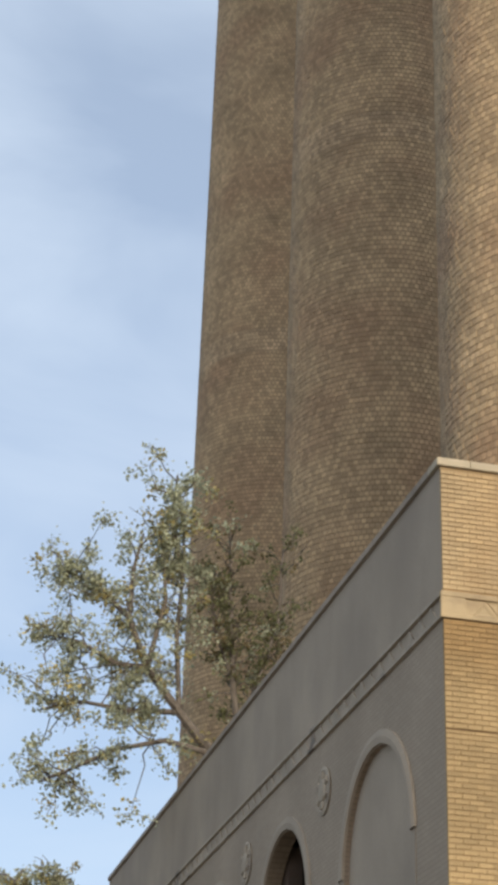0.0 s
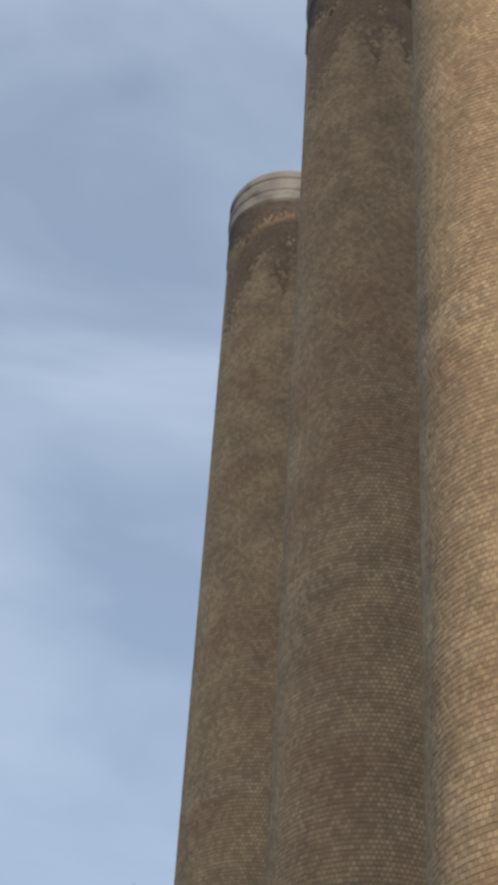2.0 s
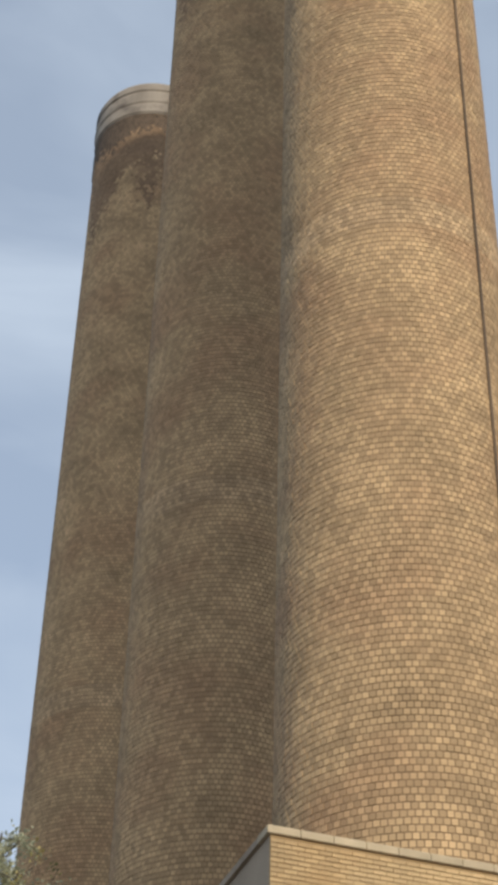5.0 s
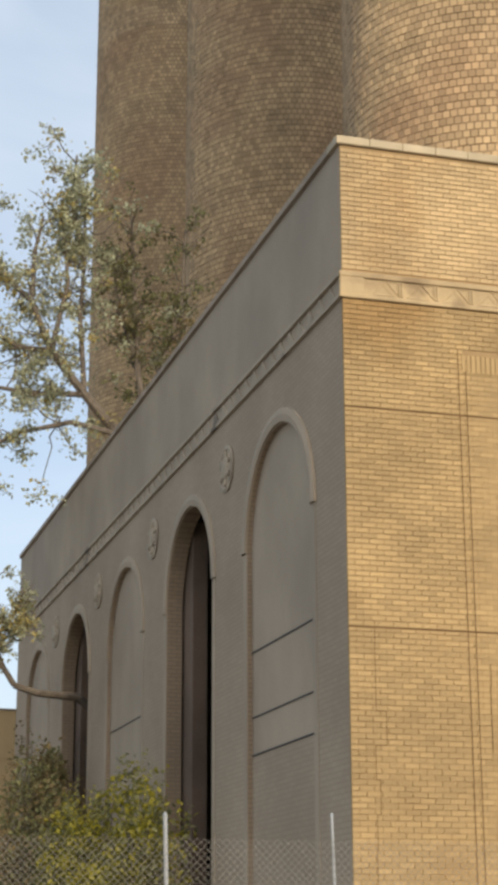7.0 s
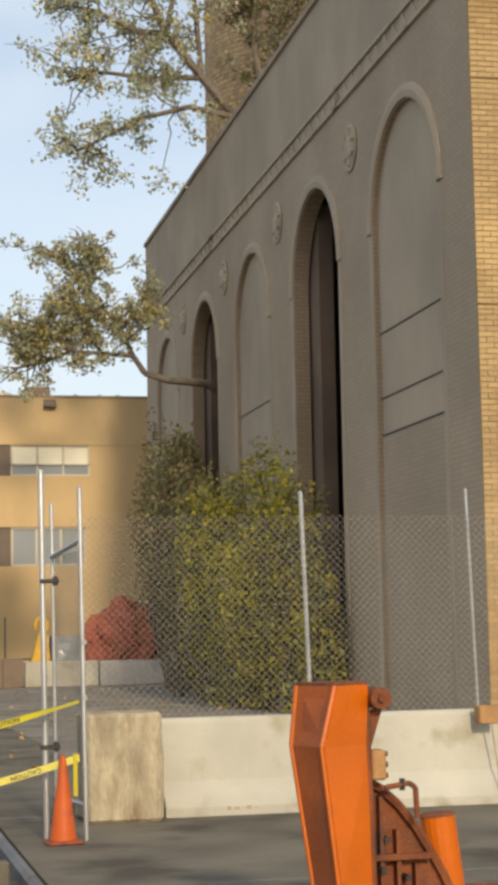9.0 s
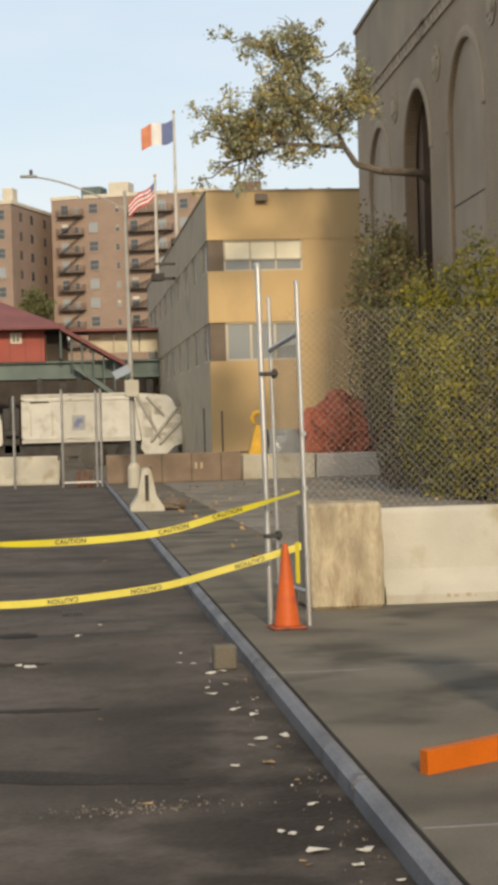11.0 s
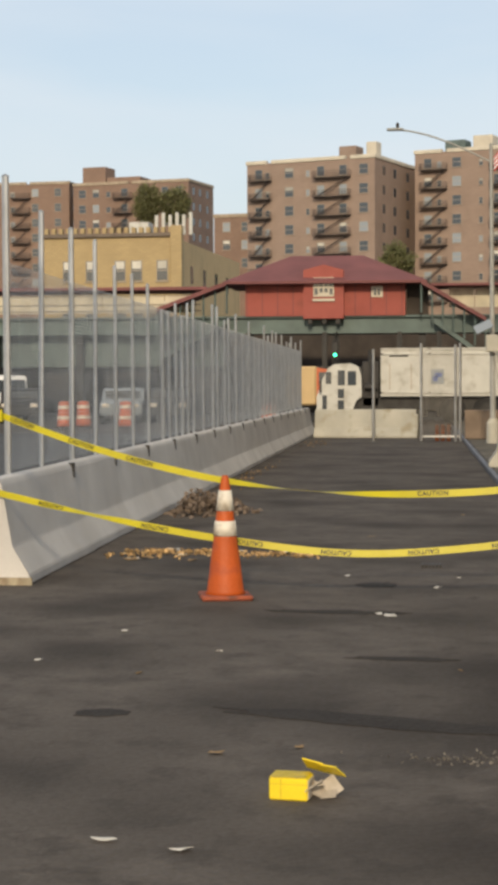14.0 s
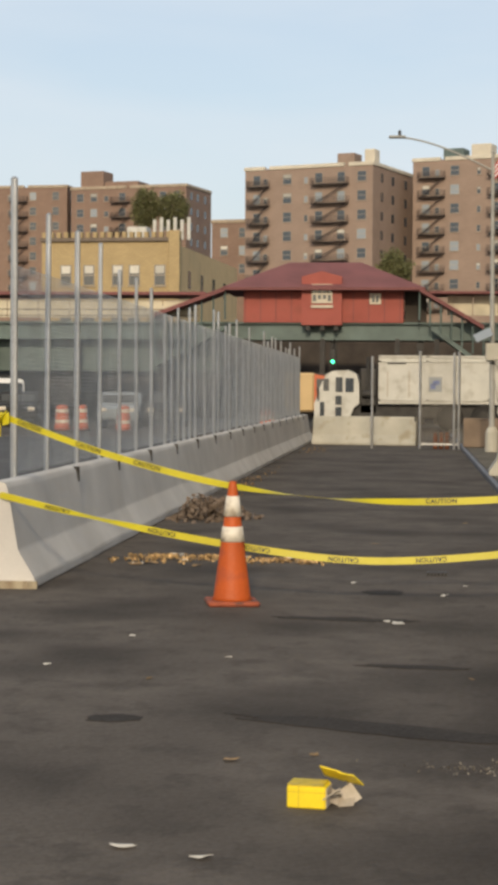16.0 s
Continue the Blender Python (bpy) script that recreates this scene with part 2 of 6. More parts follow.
M["grey_brick"] = brick_mat("shaded_side_brick", (0.455, 0.36, 0.255), (0.425, 0.332, 0.236), (0.36, 0.285, 0.20), 0.22, 0.076, "Y", 0.007, 0.25, var=0.35)
M["render_grey"] = mat("weathered_render", (0.425, 0.342, 0.248), 0.9, 0.14, 0.5, 40, 0.25, stain=(0.335, 0.27, 0.20), stain_scale=0.45, stain_at=0.5, streak=0.35, edge=0.25)
M["frieze"] = mat("carved_frieze", (0.47, 0.385, 0.28), 0.9, 0.2, 1.2, 50, 0.3, stain=(0.2, 0.165, 0.13), stain_scale=1.2)
# Near-black that puts deep shade into the colour: arch chambers, viaduct backing, landing.
M["deep_shade"] = mat("deep_shade_colour", (0.058, 0.047, 0.039), 0.95, 0.3, 1.0, 20, 0.1)
M["crack"] = mat("open_crack", (0.19, 0.12, 0.06), 0.95, 0.2, 3.0, 30, 0.0, spec=0.1)
# Jamb brick: redder than the wall, and darkened for the shade in the reveals.
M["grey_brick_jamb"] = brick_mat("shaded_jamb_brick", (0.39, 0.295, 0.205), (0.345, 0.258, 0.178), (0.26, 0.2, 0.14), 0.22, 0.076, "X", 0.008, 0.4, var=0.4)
M["coping"] = mat("coping_stone", (0.38, 0.31, 0.23), 0.9, 0.2, 1.2, 50, 0.3)
M["galv"] = mat("galvanised_steel", (0.50, 0.50, 0.49), 0.42, 0.15, 3.0, 60, 0.05, metal=0.75)
M["dull_galv"] = mat("dull_galvanised", (0.36, 0.36, 0.335), 0.7, 0.12, 3.0, 60, 0.05, metal=0.25)
# Darker than the truck's white: arms, rear pipe and the hopper's shaded recesses.
M["dull_white"] = mat("dull_white_paint", (0.36, 0.35, 0.31), 0.6, 0.2, 2.0, 30, 0.1)
M["wire"] = mat("fence_wire", (0.22, 0.205, 0.18), 0.55, 0.15, 3.0, 40, 0.0, metal=0.15)
M["far_wire"] = mat("bright_fence_wire", (0.60, 0.60, 0.58), 0.55, 0.15, 3.0, 40, 0.0, metal=0.1)
M["orange_cone"] = mat("cone_orange", (0.47, 0.082, 0.006), 0.6, 0.18, 3.0, 50, 0.1, stain=(0.33, 0.062, 0.018), stain_scale=6.0, stain_at=0.52)
M["reflective"] = mat("reflective_collar", (0.70, 0.64, 0.53), 0.5, 0.14, 8.0, 60, 0.1, stain=(0.40, 0.33, 0.24), stain_scale=9.0, stain_at=0.5)
M["black_rubber"] = mat("black_rubber", (0.035, 0.03, 0.028), 0.8, 0.3, 5.0, 70, 0.2)
M["cone_base"] = mat("worn_cone_base", (0.33, 0.08, 0.035), 0.75, 0.3, 6.0, 60, 0.2, stain=(0.08, 0.045, 0.035), stain_scale=8.0, stain_at=0.48)
M["tape"] = mat("yellow_tape", (0.47, 0.40, 0.006), 0.45, 0.1, 3.0, 40, 0.0)
M["tape_ink"] = mat("tape_ink", (0.015, 0.014, 0.01), 0.5, 0.1, 3.0, 40, 0.0)
M["plow_orange"] = mat("plow_orange", (0.54, 0.118, 0.002), 0.45, 0.12, 2.5, 50, 0.12, stain=(0.36, 0.09, 0.018), stain_scale=3.5, stain_at=0.58)
# Plow orange darkened for the web's shaded side, plus rusty stains.
M["plow_web"] = mat("plow_shaded_orange", (0.30, 0.075, 0.016), 0.6, 0.25, 3.0, 40, 0.2, stain=(0.20, 0.06, 0.02), stain_scale=2.5, stain_at=0.55)
M["rust"] = mat("rusty_steel", (0.20, 0.062, 0.022), 0.75, 0.35, 5.0, 60, 0.4, metal=0.15, stain=(0.09, 0.045, 0.03), stain_scale=6.0, stain_at=0.5)
M["white_paint"] = mat("white_truck_paint", (0.53, 0.525, 0.48), 0.5, 0.1, 1.4, 30, 0.05, stain=(0.37, 0.35, 0.30), stain_scale=2.2, stain_at=0.52, edge=0.22)
M["dark_metal"] = mat("dark_chassis", (0.04, 0.038, 0.036), 0.6, 0.3, 3.0, 40, 0.1, metal=0.3)
M["tyre"] = mat("tyre_rubber", (0.028, 0.027, 0.026), 0.85, 0.2, 6.0, 60, 0.3)
M["glass"] = glass_mat("dark_glass", (0.045, 0.055, 0.065))
M["pane_grey"] = glass_mat("curtained_glass", (0.27, 0.30, 0.32), 0.2)
M["pane_bright"] = mat("drawn_blind", (0.80, 0.76, 0.60), 0.6, 0.06, 2.0, 30, 0.0)
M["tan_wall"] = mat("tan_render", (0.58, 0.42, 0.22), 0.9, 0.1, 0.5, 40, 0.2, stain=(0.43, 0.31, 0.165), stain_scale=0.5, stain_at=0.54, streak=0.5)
# The front's tan render, greyed and darkened for the side without sun.
M["tan_side"] = mat("tan_render_shade_side", (0.47, 0.39, 0.27), 0.9, 0.12, 0.6, 40, 0.2, stain=(0.34, 0.285, 0.22), stain_scale=0.6, stain_at=0.52)
M["brown_panel"] = mat("brown_spandrel", (0.16, 0.125, 0.095), 0.7, 0.15, 1.5, 40, 0.1)
M["red_brick_far"] = brick_mat("brown_red_brick", (0.32, 0.232, 0.182), (0.285, 0.205, 0.162), (0.32, 0.25, 0.2), 0.6, 0.22, "X", 0.03, 0.2, var=0.3)
M["red_brick_side"] = brick_mat("brown_red_brick_side", (0.325, 0.228, 0.175), (0.295, 0.205, 0.155), (0.3, 0.235, 0.185), 0.6, 0.22, "Y", 0.03, 0.2, var=0.3)
M["brown_brick"] = brick_mat("dark_brown_brick", (0.27, 0.175, 0.13), (0.24, 0.155, 0.115), (0.24, 0.18, 0.14), 0.6, 0.22, "X", 0.03, 0.2, var=0.3)
M["yellow_far"] = brick_mat("yellow_far_brick", (0.47, 0.355, 0.185), (0.42, 0.315, 0.165), (0.34, 0.265, 0.15), 0.5, 0.2, "X", 0.02, 0.2, var=0.25)
M["sash"] = mat("dull_window_sash", (0.34, 0.30, 0.25), 0.8, 0.15, 1.0, 20, 0.0)
M["dim_blind"] = mat("dim_drawn_blind", (0.50, 0.48, 0.42), 0.7, 0.1, 2.0, 30, 0.0, rnd=0.3)
M["cream_trim"] = mat("cream_parapet", (0.58, 0.53, 0.43), 0.9, 0.1, 0.6, 20, 0.1)
M["iron"] = mat("black_iron", (0.065, 0.052, 0.047), 0.6, 0.2, 3.0, 30, 0.0, metal=0.3)
M["station_red"] = mat("station_red_boards", (0.34, 0.088, 0.068), 0.75, 0.14, 0.8, 40, 0.15, stain=(0.27, 0.078, 0.06), stain_scale=0.8)
M["roof_red"] = mat("maroon_roof", (0.19, 0.072, 0.070), 0.75, 0.15, 0.8, 40, 0.15)
M["teal"] = mat("teal_steel", (0.11, 0.15, 0.14), 0.6, 0.2, 1.0, 40, 0.1, stain=(0.06, 0.085, 0.075), stain_scale=0.7)
M["el_white"] = mat("pale_windscreen", (0.60, 0.55, 0.42), 0.8, 0.15, 1.0, 30, 0.1, stain=(0.4, 0.36, 0.27), stain_scale=0.9)
M["barrel"] = mat("orange_drum", (0.50, 0.125, 0.05), 0.6, 0.1, 3.0, 40, 0.05)
M["van_white"] = mat("van_white", (0.72, 0.72, 0.70), 0.35, 0.05, 1.0, 30, 0.0)
M["yellow_box"] = mat("yellow_carton", (0.82, 0.62, 0.02), 0.5, 0.08, 6.0, 60, 0.1)
M["carton_top"] = mat("scuffed_yellow_carton", (0.62, 0.45, 0.03), 0.6, 0.2, 9.0, 60, 0.2, stain=(0.45, 0.33, 0.06), stain_scale=14.0, stain_at=0.52)
M["white_card"] = mat("torn_card", (0.46, 0.40, 0.32), 0.8, 0.15, 12.0, 80, 0.2)
M["leaf_litter"] = mat("leaf_litter", (0.36, 0.235, 0.11), 0.85, 0.35, 9.0, 60, 0.2, rnd=0.35, island=0.5)
M["leaf_tan"] = mat("pale_dry_leaves", (0.44, 0.29, 0.13), 0.85, 0.3, 9.0, 60, 0.2, rnd=0.35, island=0.5)
M["wood_block"] = mat("brown_wood_block", (0.40, 0.22, 0.09), 0.8, 0.25, 6.0, 80, 0.2, streak=0.4)
M["paper"] = mat("paper_scrap", (0.62, 0.58, 0.50), 0.8, 0.15, 10.0, 60, 0.1)
M["bark"] = mat("bark", (0.15, 0.125, 0.10), 0.9, 0.3, 8.0, 60, 0.5)
M["leaf_green"] = mat("leaf_grey_green", (0.48, 0.49, 0.33), 0.55, 0.2, 1.2, 30, 0.0, island=0.3, spec=0.5, thin=0.45)
M["leaf_gold"] = mat("leaf_olive_gold", (0.53, 0.44, 0.17), 0.55, 0.3, 1.2, 30, 0.0, island=0.4, spec=0.5, thin=0.45)
M["leaf_brown"] = mat("leaf_dull_brown", (0.20, 0.15, 0.07), 0.65, 0.3, 1.2, 30, 0.0, island=0.4, spec=0.3, thin=0.35)
M["leaf_dark"] = mat("leaf_deep_green", (0.19, 0.19, 0.08), 0.55, 0.3, 1.2, 30, 0.0, island=0.4, spec=0.5, thin=0.4)
M["leaf_yellow"] = mat("leaf_yellow_green", (0.32, 0.285, 0.03), 0.6, 0.25, 1.2, 30, 0.0, island=0.22, spec=0.5, thin=0.4)
M["mesh_orange"] = mat("orange_netting", (0.56, 0.14, 0.075), 0.8, 0.35, 6.0, 40, 0.6, stain=(0.26, 0.075, 0.045), stain_scale=6.0, stain_at=0.5, island=0.4)
M["machine_yellow"] = mat("machine_yellow", (0.62, 0.36, 0.03), 0.5, 0.2, 4.0, 40, 0.1)
M["brown_board"] = mat("brown_hoarding", (0.20, 0.15, 0.11), 0.85, 0.25, 1.5, 40, 0.2)
M["signal_green"] = lamp_mat("signal_green", (0.05, 1.0, 0.45), 3.0)
M["flag_orange"] = mat("flag_orange", (0.60, 0.24, 0.14), 0.8, 0.08, 3, 30, 0.1)
M["flag_white"] = mat("flag_white", (0.74, 0.74, 0.74), 0.8, 0.08, 3, 30, 0.1)
M["flag_blue"] = mat("flag_blue", (0.13, 0.17, 0.34), 0.8, 0.08, 3, 30, 0.1)
M["flag_red"] = mat("flag_red", (0.5, 0.06, 0.06), 0.8, 0.08, 3, 30, 0.1)

# ---- building helpers ----
def part(name, bm, material, parent=None, label="", smooth=False):
    """Links a bmesh as one mesh object, under parent if there is one."""
    me = bpy.data.meshes.new(name)
    bm.to_mesh(me)
    bm.free()
    if smooth:
        me.polygons.foreach_set("use_smooth", [True] * len(me.polygons))
    me.materials.append(M[material] if isinstance(material, str) else material)
    ob = new(name, me)
    ob.parent = parent
    if label:
        ob["label"] = label
    return ob


def raw(name, verts, faces, material, parent=None, label=""):
    me = bpy.data.meshes.new(name)
    me.from_pydata(verts, [], faces)
    me.update()
    me.materials.append(M[material])
    ob = new(name, me)
    ob.parent = parent
    if label:
        ob["label"] = label
    return ob


def empty(name, m=None, label="", category="", group="", kind=""):
    ob = new(name)
    ob.empty_display_size = 0.2
    if m is not None:
        ob.matrix_world = m
    return tagged(ob, label, category, group, kind)


def add_box(bm, x0, y0, z0, x1, y1, z1, bevel=0.0, m=None):
    """A box, with rounded edges where bevel is given, into bm."""
    vs = [bm.verts.new(Vector(p)) for p in ((x0, y0, z0), (x1, y0, z0), (x1, y1, z0), (x0, y1, z0), (x0, y0, z1), (x1, y0, z1), (x1, y1, z1), (x0, y1, z1))]
    fs = [bm.faces.new([vs[i] for i in q]) for q in ((3, 2, 1, 0), (4, 5, 6, 7), (0, 1, 5, 4), (1, 2, 6, 5), (2, 3, 7, 6), (3, 0, 4, 7))]
    geo = vs
    if bevel:
        es = list({e for f in fs for e in f.edges})
        r = bmesh.ops.bevel(bm, geom=es, offset=bevel, segments=1, affect="EDGES")
        geo = list({v for f in r["faces"] for v in f.verts} | {v for v in vs if v.is_valid})
    if m is not None:
        bmesh.ops.transform(bm, matrix=m, verts=geo)
    return geo


def box(x0, y0, z0, x1, y1, z1, bevel=0.0, m=None):
    bm = bmesh.new()
    add_box(bm, x0, y0, z0, x1, y1, z1, bevel, m)
    return bm


def boxes(rows, bevel=0.0):
    bm = bmesh.new()
    for r in rows:
        add_box(bm, *r, bevel)
    return bm


def add_rod(bm, a, b, r0, r1=None, n=8):
    """A tapered rod from a to b."""
    a, b = Vector(a), Vector(b)
    r1 = r0 if r1 is None else r1
    d = (b - a).normalized()
    s = d.orthogonal().normalized()
    u = d.cross(s)
    ring = []
    for c, r in ((a, r0), (b, r1)):
        ring.append([bm.verts.new(c + r * (math.cos(2 * math.pi * i / n) * s + math.sin(2 * math.pi * i / n) * u)) for i in range(n)])
    for i in range(n):
        j = (i + 1) % n
        bm.faces.new((ring[0][i], ring[0][j], ring[1][j], ring[1][i]))
    bm.faces.new(ring[0][::-1])
    bm.faces.new(ring[1])


def rod(a, b, r0, r1=None, n=8):
    bm = bmesh.new()
    add_rod(bm, a, b, r0, r1, n)
    return bm


def lathe(profile, n=24, bm=None, at=(0, 0, 0)):
    """A turned shape from (radius, height) pairs."""
    bm = bm or bmesh.new()
    rings = [[bm.verts.new((at[0] + r * math.cos(2 * math.pi * i / n), at[1] + r * math.sin(2 * math.pi * i / n), at[2] + z)) for i in range(n)] for r, z in profile]
    for a, b in zip(rings, rings[1:]):
        for i in range(n):
            j = (i + 1) % n
            bm.faces.new((a[i], a[j], b[j], b[i]))
    bm.faces.new(rings[0][::-1])
    bm.faces.new(rings[-1])
    return bm


def prism(outline, x0, x1, axis="x"):
    """Extrudes a closed outline along an axis; the outline lies in the other two."""
    bm = bmesh.new()

    def at(k, p):
        return {"x": (k, p[0], p[1]), "y": (p[0], k, p[1]), "z": (p[0], p[1], k)}[axis]
    a = [bm.verts.new(at(x0, p)) for p in outline]
    b = [bm.verts.new(at(x1, p)) for p in outline]
    n = len(outline)
    bm.faces.new(a)
    bm.faces.new(b[::-1])
    for i in range(n):
        j = (i + 1) % n
        bm.faces.new((a[i], b[i], b[j], a[j]))
    bmesh.ops.recalc_face_normals(bm, faces=bm.faces)
    return bm


def leaves(name, points, size, material, parent, rng, label=""):
    """Many small bent leaves, each of two faces, at the given points."""
    vs, fs = [], []
    for p in points:
        q = Euler((rng.uniform(-1.2, 1.2), rng.uniform(-1.2, 1.2), rng.uniform(0, 6.28))).to_matrix()
        s = size * rng.uniform(0.55, 1.35)
        k = len(vs)
        for a in ((-0.5, 0, 0), (-0.05, -0.36, 0.1), (0.55, 0, -0.08), (-0.05, 0.36, 0.1)):
            vs.append(tuple(Vector(p) + q @ (Vector(a) * s)))
        fs += [(k, k + 1, k + 2), (k, k + 2, k + 3)]
    return raw(name, vs, fs, material, parent, label)

# ---- ground, road, pavement ----
KX = 1.2
bm = bmesh.new()
bmesh.ops.create_grid(bm, x_segments=8, y_segments=8, size=1500)
tagged(part("ground", bm, "ground"), "dull grey worn city street surface", "ground", kind="structure").location.z = -0.012
tagged(part("road", box(-3.9, -20, -0.3, KX, 62, 0.0), "asphalt"), "dark patched asphalt roadway with dust and litter", "road", kind="structure")
tagged(part("pavement", box(KX + 0.092, -20, -0.3, 60, 130, 0.1), "sidewalk"), "worn grey concrete sidewalk with dark stains", "pavement", kind="structure")
kerb = empty("kerb", label="steel-faced kerb along the sidewalk, scuffed grey", category="kerb", kind="structure")
for i in range(23):
    y0 = -8 + i * 3.05
    part("kerb_stone", box(KX, y0 + 0.002, -0.2, KX + 0.092, y0 + 3.048, 0.104, 0.03), "kerb", kerb)
# dark ragged smears across the road
def smear(cx, cy, lx, ly, rz, seed):
    """A thin ragged patch, longer than wide."""
    r = random.Random(seed)
    ring = []
    for k in range(40):
        a = k * math.tau / 40
        w = 1 + 0.35 * noise.noise(Vector((3 * math.cos(a), 3 * math.sin(a), seed))) + r.uniform(-0.06, 0.06)
        ring.append((lx * w * math.cos(a), ly * w * math.sin(a)))
    p = part("tar_patch", prism(ring, 0.0, 0.003, "z"), "tar")
    p.matrix_basis = pose(cx, cy, 0.001, 0, 0, rz)
    tagged(p, "thin dark smear on the worn asphalt", "tar patch", kind="structure")


for row in ((-0.2, 8.12, 0.78, 0.14, -19, 1), (-1.55, 8.25, 0.13, 0.10, 10, 2), (-0.35, 13.7, 0.16, 0.16, 0, 3), (-0.1, 10.0, 0.30, 0.07, -5, 4), (-0.6, 12.05, 0.45, 0.10, -6, 5)):
    smear(*row)
# joints of the sidewalk slabs
bm = bmesh.new()
for i in range(12):
    add_box(bm, KX + 0.10, -6 + i * 4.1, 0.098, 8.2, -5.985 + i * 4.1, 0.1035)
tagged(part("pavement_joints", bm, "kerb"), "dark joints between the sidewalk slabs", "joint", kind="structure")
M["yard_gravel"] = mat("pale_yard_gravel", (0.25, 0.225, 0.185), 0.95, 0.3, 1.2, 45, 0.8, stain=(0.16, 0.14, 0.115), stain_scale=1.1, stain_at=0.5)
tagged(part("yard_ground", box(2.7, 14.66, -0.2, 8.36, 46.9, 0.106), "yard_gravel"), "pale trodden gravel of the fenced yard", "ground", kind="structure")
tagged(part("road_far", box(-60, 58, -0.3, 60, 78, 0.004), "asphalt"), "cross street of dark asphalt beyond the barrier", "road", kind="structure")

# ---- power house with arches ----
B0 = pose(8.39, 21.86, 0, 0, 0, -1.19)
house = empty("power_house", B0, "old yellow brick power house with tall blind and open arches", "building")
L, TOP, DEEP = 29.2, 13.1, 6.4
AC = [3.2 + 5.56 * k for k in range(5)]
AR, SPR, N = 1.68, 7.92, 18
OPEN = (1, 3)


def arch_pts(c, r, s, n=N):
    return [(c - r * math.cos(math.pi * i / n), s + r * math.sin(math.pi * i / n)) for i in range(n + 1)]


def arch_wall():
    """The long wall: piers and spandrels round the arches, with deep reveals."""
    bm = bmesh.new()
    edges = [0.036] + [AC[k] + 2.78 for k in range(4)] + [L]

    def quad(*ps):
        bm.faces.new([bm.verts.new(p) for p in ps])
    for k, c in enumerate(AC):
        y0, y1 = edges[k], edges[k + 1]
        quad((0, y0, 0), (0, y0, 10.6), (0, c - AR, 10.6), (0, c - AR, 0))
        quad((0, c + AR, 0), (0, c + AR, 10.6), (0, y1, 10.6), (0, y1, 0))
        pts = arch_pts(c, AR, SPR)
        for a, b in zip(pts, pts[1:]):
            quad((0, a[0], a[1]), (0, a[0], 10.6), (0, b[0], 10.6), (0, b[0], b[1]))
    bmesh.ops.recalc_face_normals(bm, faces=bm.faces)
    return bm


part("arcade_wall", arch_wall(), "grey_brick", house, "shaded grey-brown brick wall with five arches")
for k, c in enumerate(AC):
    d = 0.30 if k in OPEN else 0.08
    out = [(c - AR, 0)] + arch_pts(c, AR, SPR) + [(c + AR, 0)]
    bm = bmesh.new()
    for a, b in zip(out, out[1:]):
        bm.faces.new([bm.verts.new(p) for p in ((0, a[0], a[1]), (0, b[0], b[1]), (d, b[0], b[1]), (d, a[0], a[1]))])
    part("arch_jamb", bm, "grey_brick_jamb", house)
    # raised moulding round the arch
    bm = bmesh.new()
    prof = []
    for (a, b) in zip(arch_pts(c, AR + 0.02, SPR), arch_pts(c, AR + 0.24, SPR)):
        prof.append([bm.verts.new(p) for p in ((0.0, *a), (-0.04, *a), (-0.055, (a[0] + b[0]) / 2, (a[1] + b[1]) / 2), (-0.035, *b), (0.0, *b))])
    for p, q in zip(prof, prof[1:]):
        for i in range(4):
            bm.faces.new((p[i], q[i], q[i + 1], p[i + 1]))
    for y0 in (c - AR - 0.20, c + AR + 0.02):
        add_box(bm, -0.012, y0, 0, 0, y0 + 0.18, SPR)
    part("arch_moulding", bm, "render_grey", house)
    if k in OPEN:
        # Chamber walls near-black, the unlit depth painted into them.
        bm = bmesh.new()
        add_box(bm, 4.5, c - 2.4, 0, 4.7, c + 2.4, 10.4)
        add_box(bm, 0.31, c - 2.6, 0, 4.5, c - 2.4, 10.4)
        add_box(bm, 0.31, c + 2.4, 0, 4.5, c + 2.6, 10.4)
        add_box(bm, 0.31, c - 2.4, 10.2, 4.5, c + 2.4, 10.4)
        part("dark_chamber", bm, "deep_shade", house, "near-black walls coloured for the unlit space behind the arch")
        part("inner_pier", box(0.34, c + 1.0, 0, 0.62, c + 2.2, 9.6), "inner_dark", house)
    else:
        bm = bmesh.new()
        add_box(bm, 0.08, c - 1.9, 0, 0.5, c + 1.9, 9.8)
        part("blind_panel", bm, "render_grey", house, "blind arch filled with weathered grey render")
        part("panel_brickwork", box(0.07, c - AR, 0, 0.082, c + AR, 4.58), "grey_brick", house)
        bm = bmesh.new()
        for z, t in ((6.25, 0.02), (5.2, 0.02), (4.6, 0.025)):
            add_box(bm, 0.064, c - AR, z, 0.082, c + AR, z + t)
        part("panel_joint", bm, "dark_metal", house)
# upper wall, frieze, parapet and coping on the long side
part("frieze_wall", box(0, 0.036, 10.6, 0.4, L, 13.0), "render_grey", house)
bm = bmesh.new()
add_box(bm, -0.05, 0.0, 10.94, 0, L, 11.0)
add_box(bm, -0.05, 0.0, 10.6, 0, L, 10.66)
for i in range(int(L / 0.49)):
    y = 0.25 + i * 0.49
    vs = [bm.verts.new(p) for p in ((-0.012, y, 10.68), (-0.012, y + 0.44, 10.68), (-0.035, y + 0.22, 10.92))]
    ws = [bm.verts.new(p) for p in ((0, y, 10.68), (0, y + 0.44, 10.68), (0, y + 0.22, 10.92))]
    bm.faces.new(vs)
    for a, b in ((0, 1), (1, 2), (2, 0)):
        bm.faces.new((vs[a], vs[b], ws[b], ws[a]))
part("frieze", bm, "frieze", house, "carved stone band of small triangles")
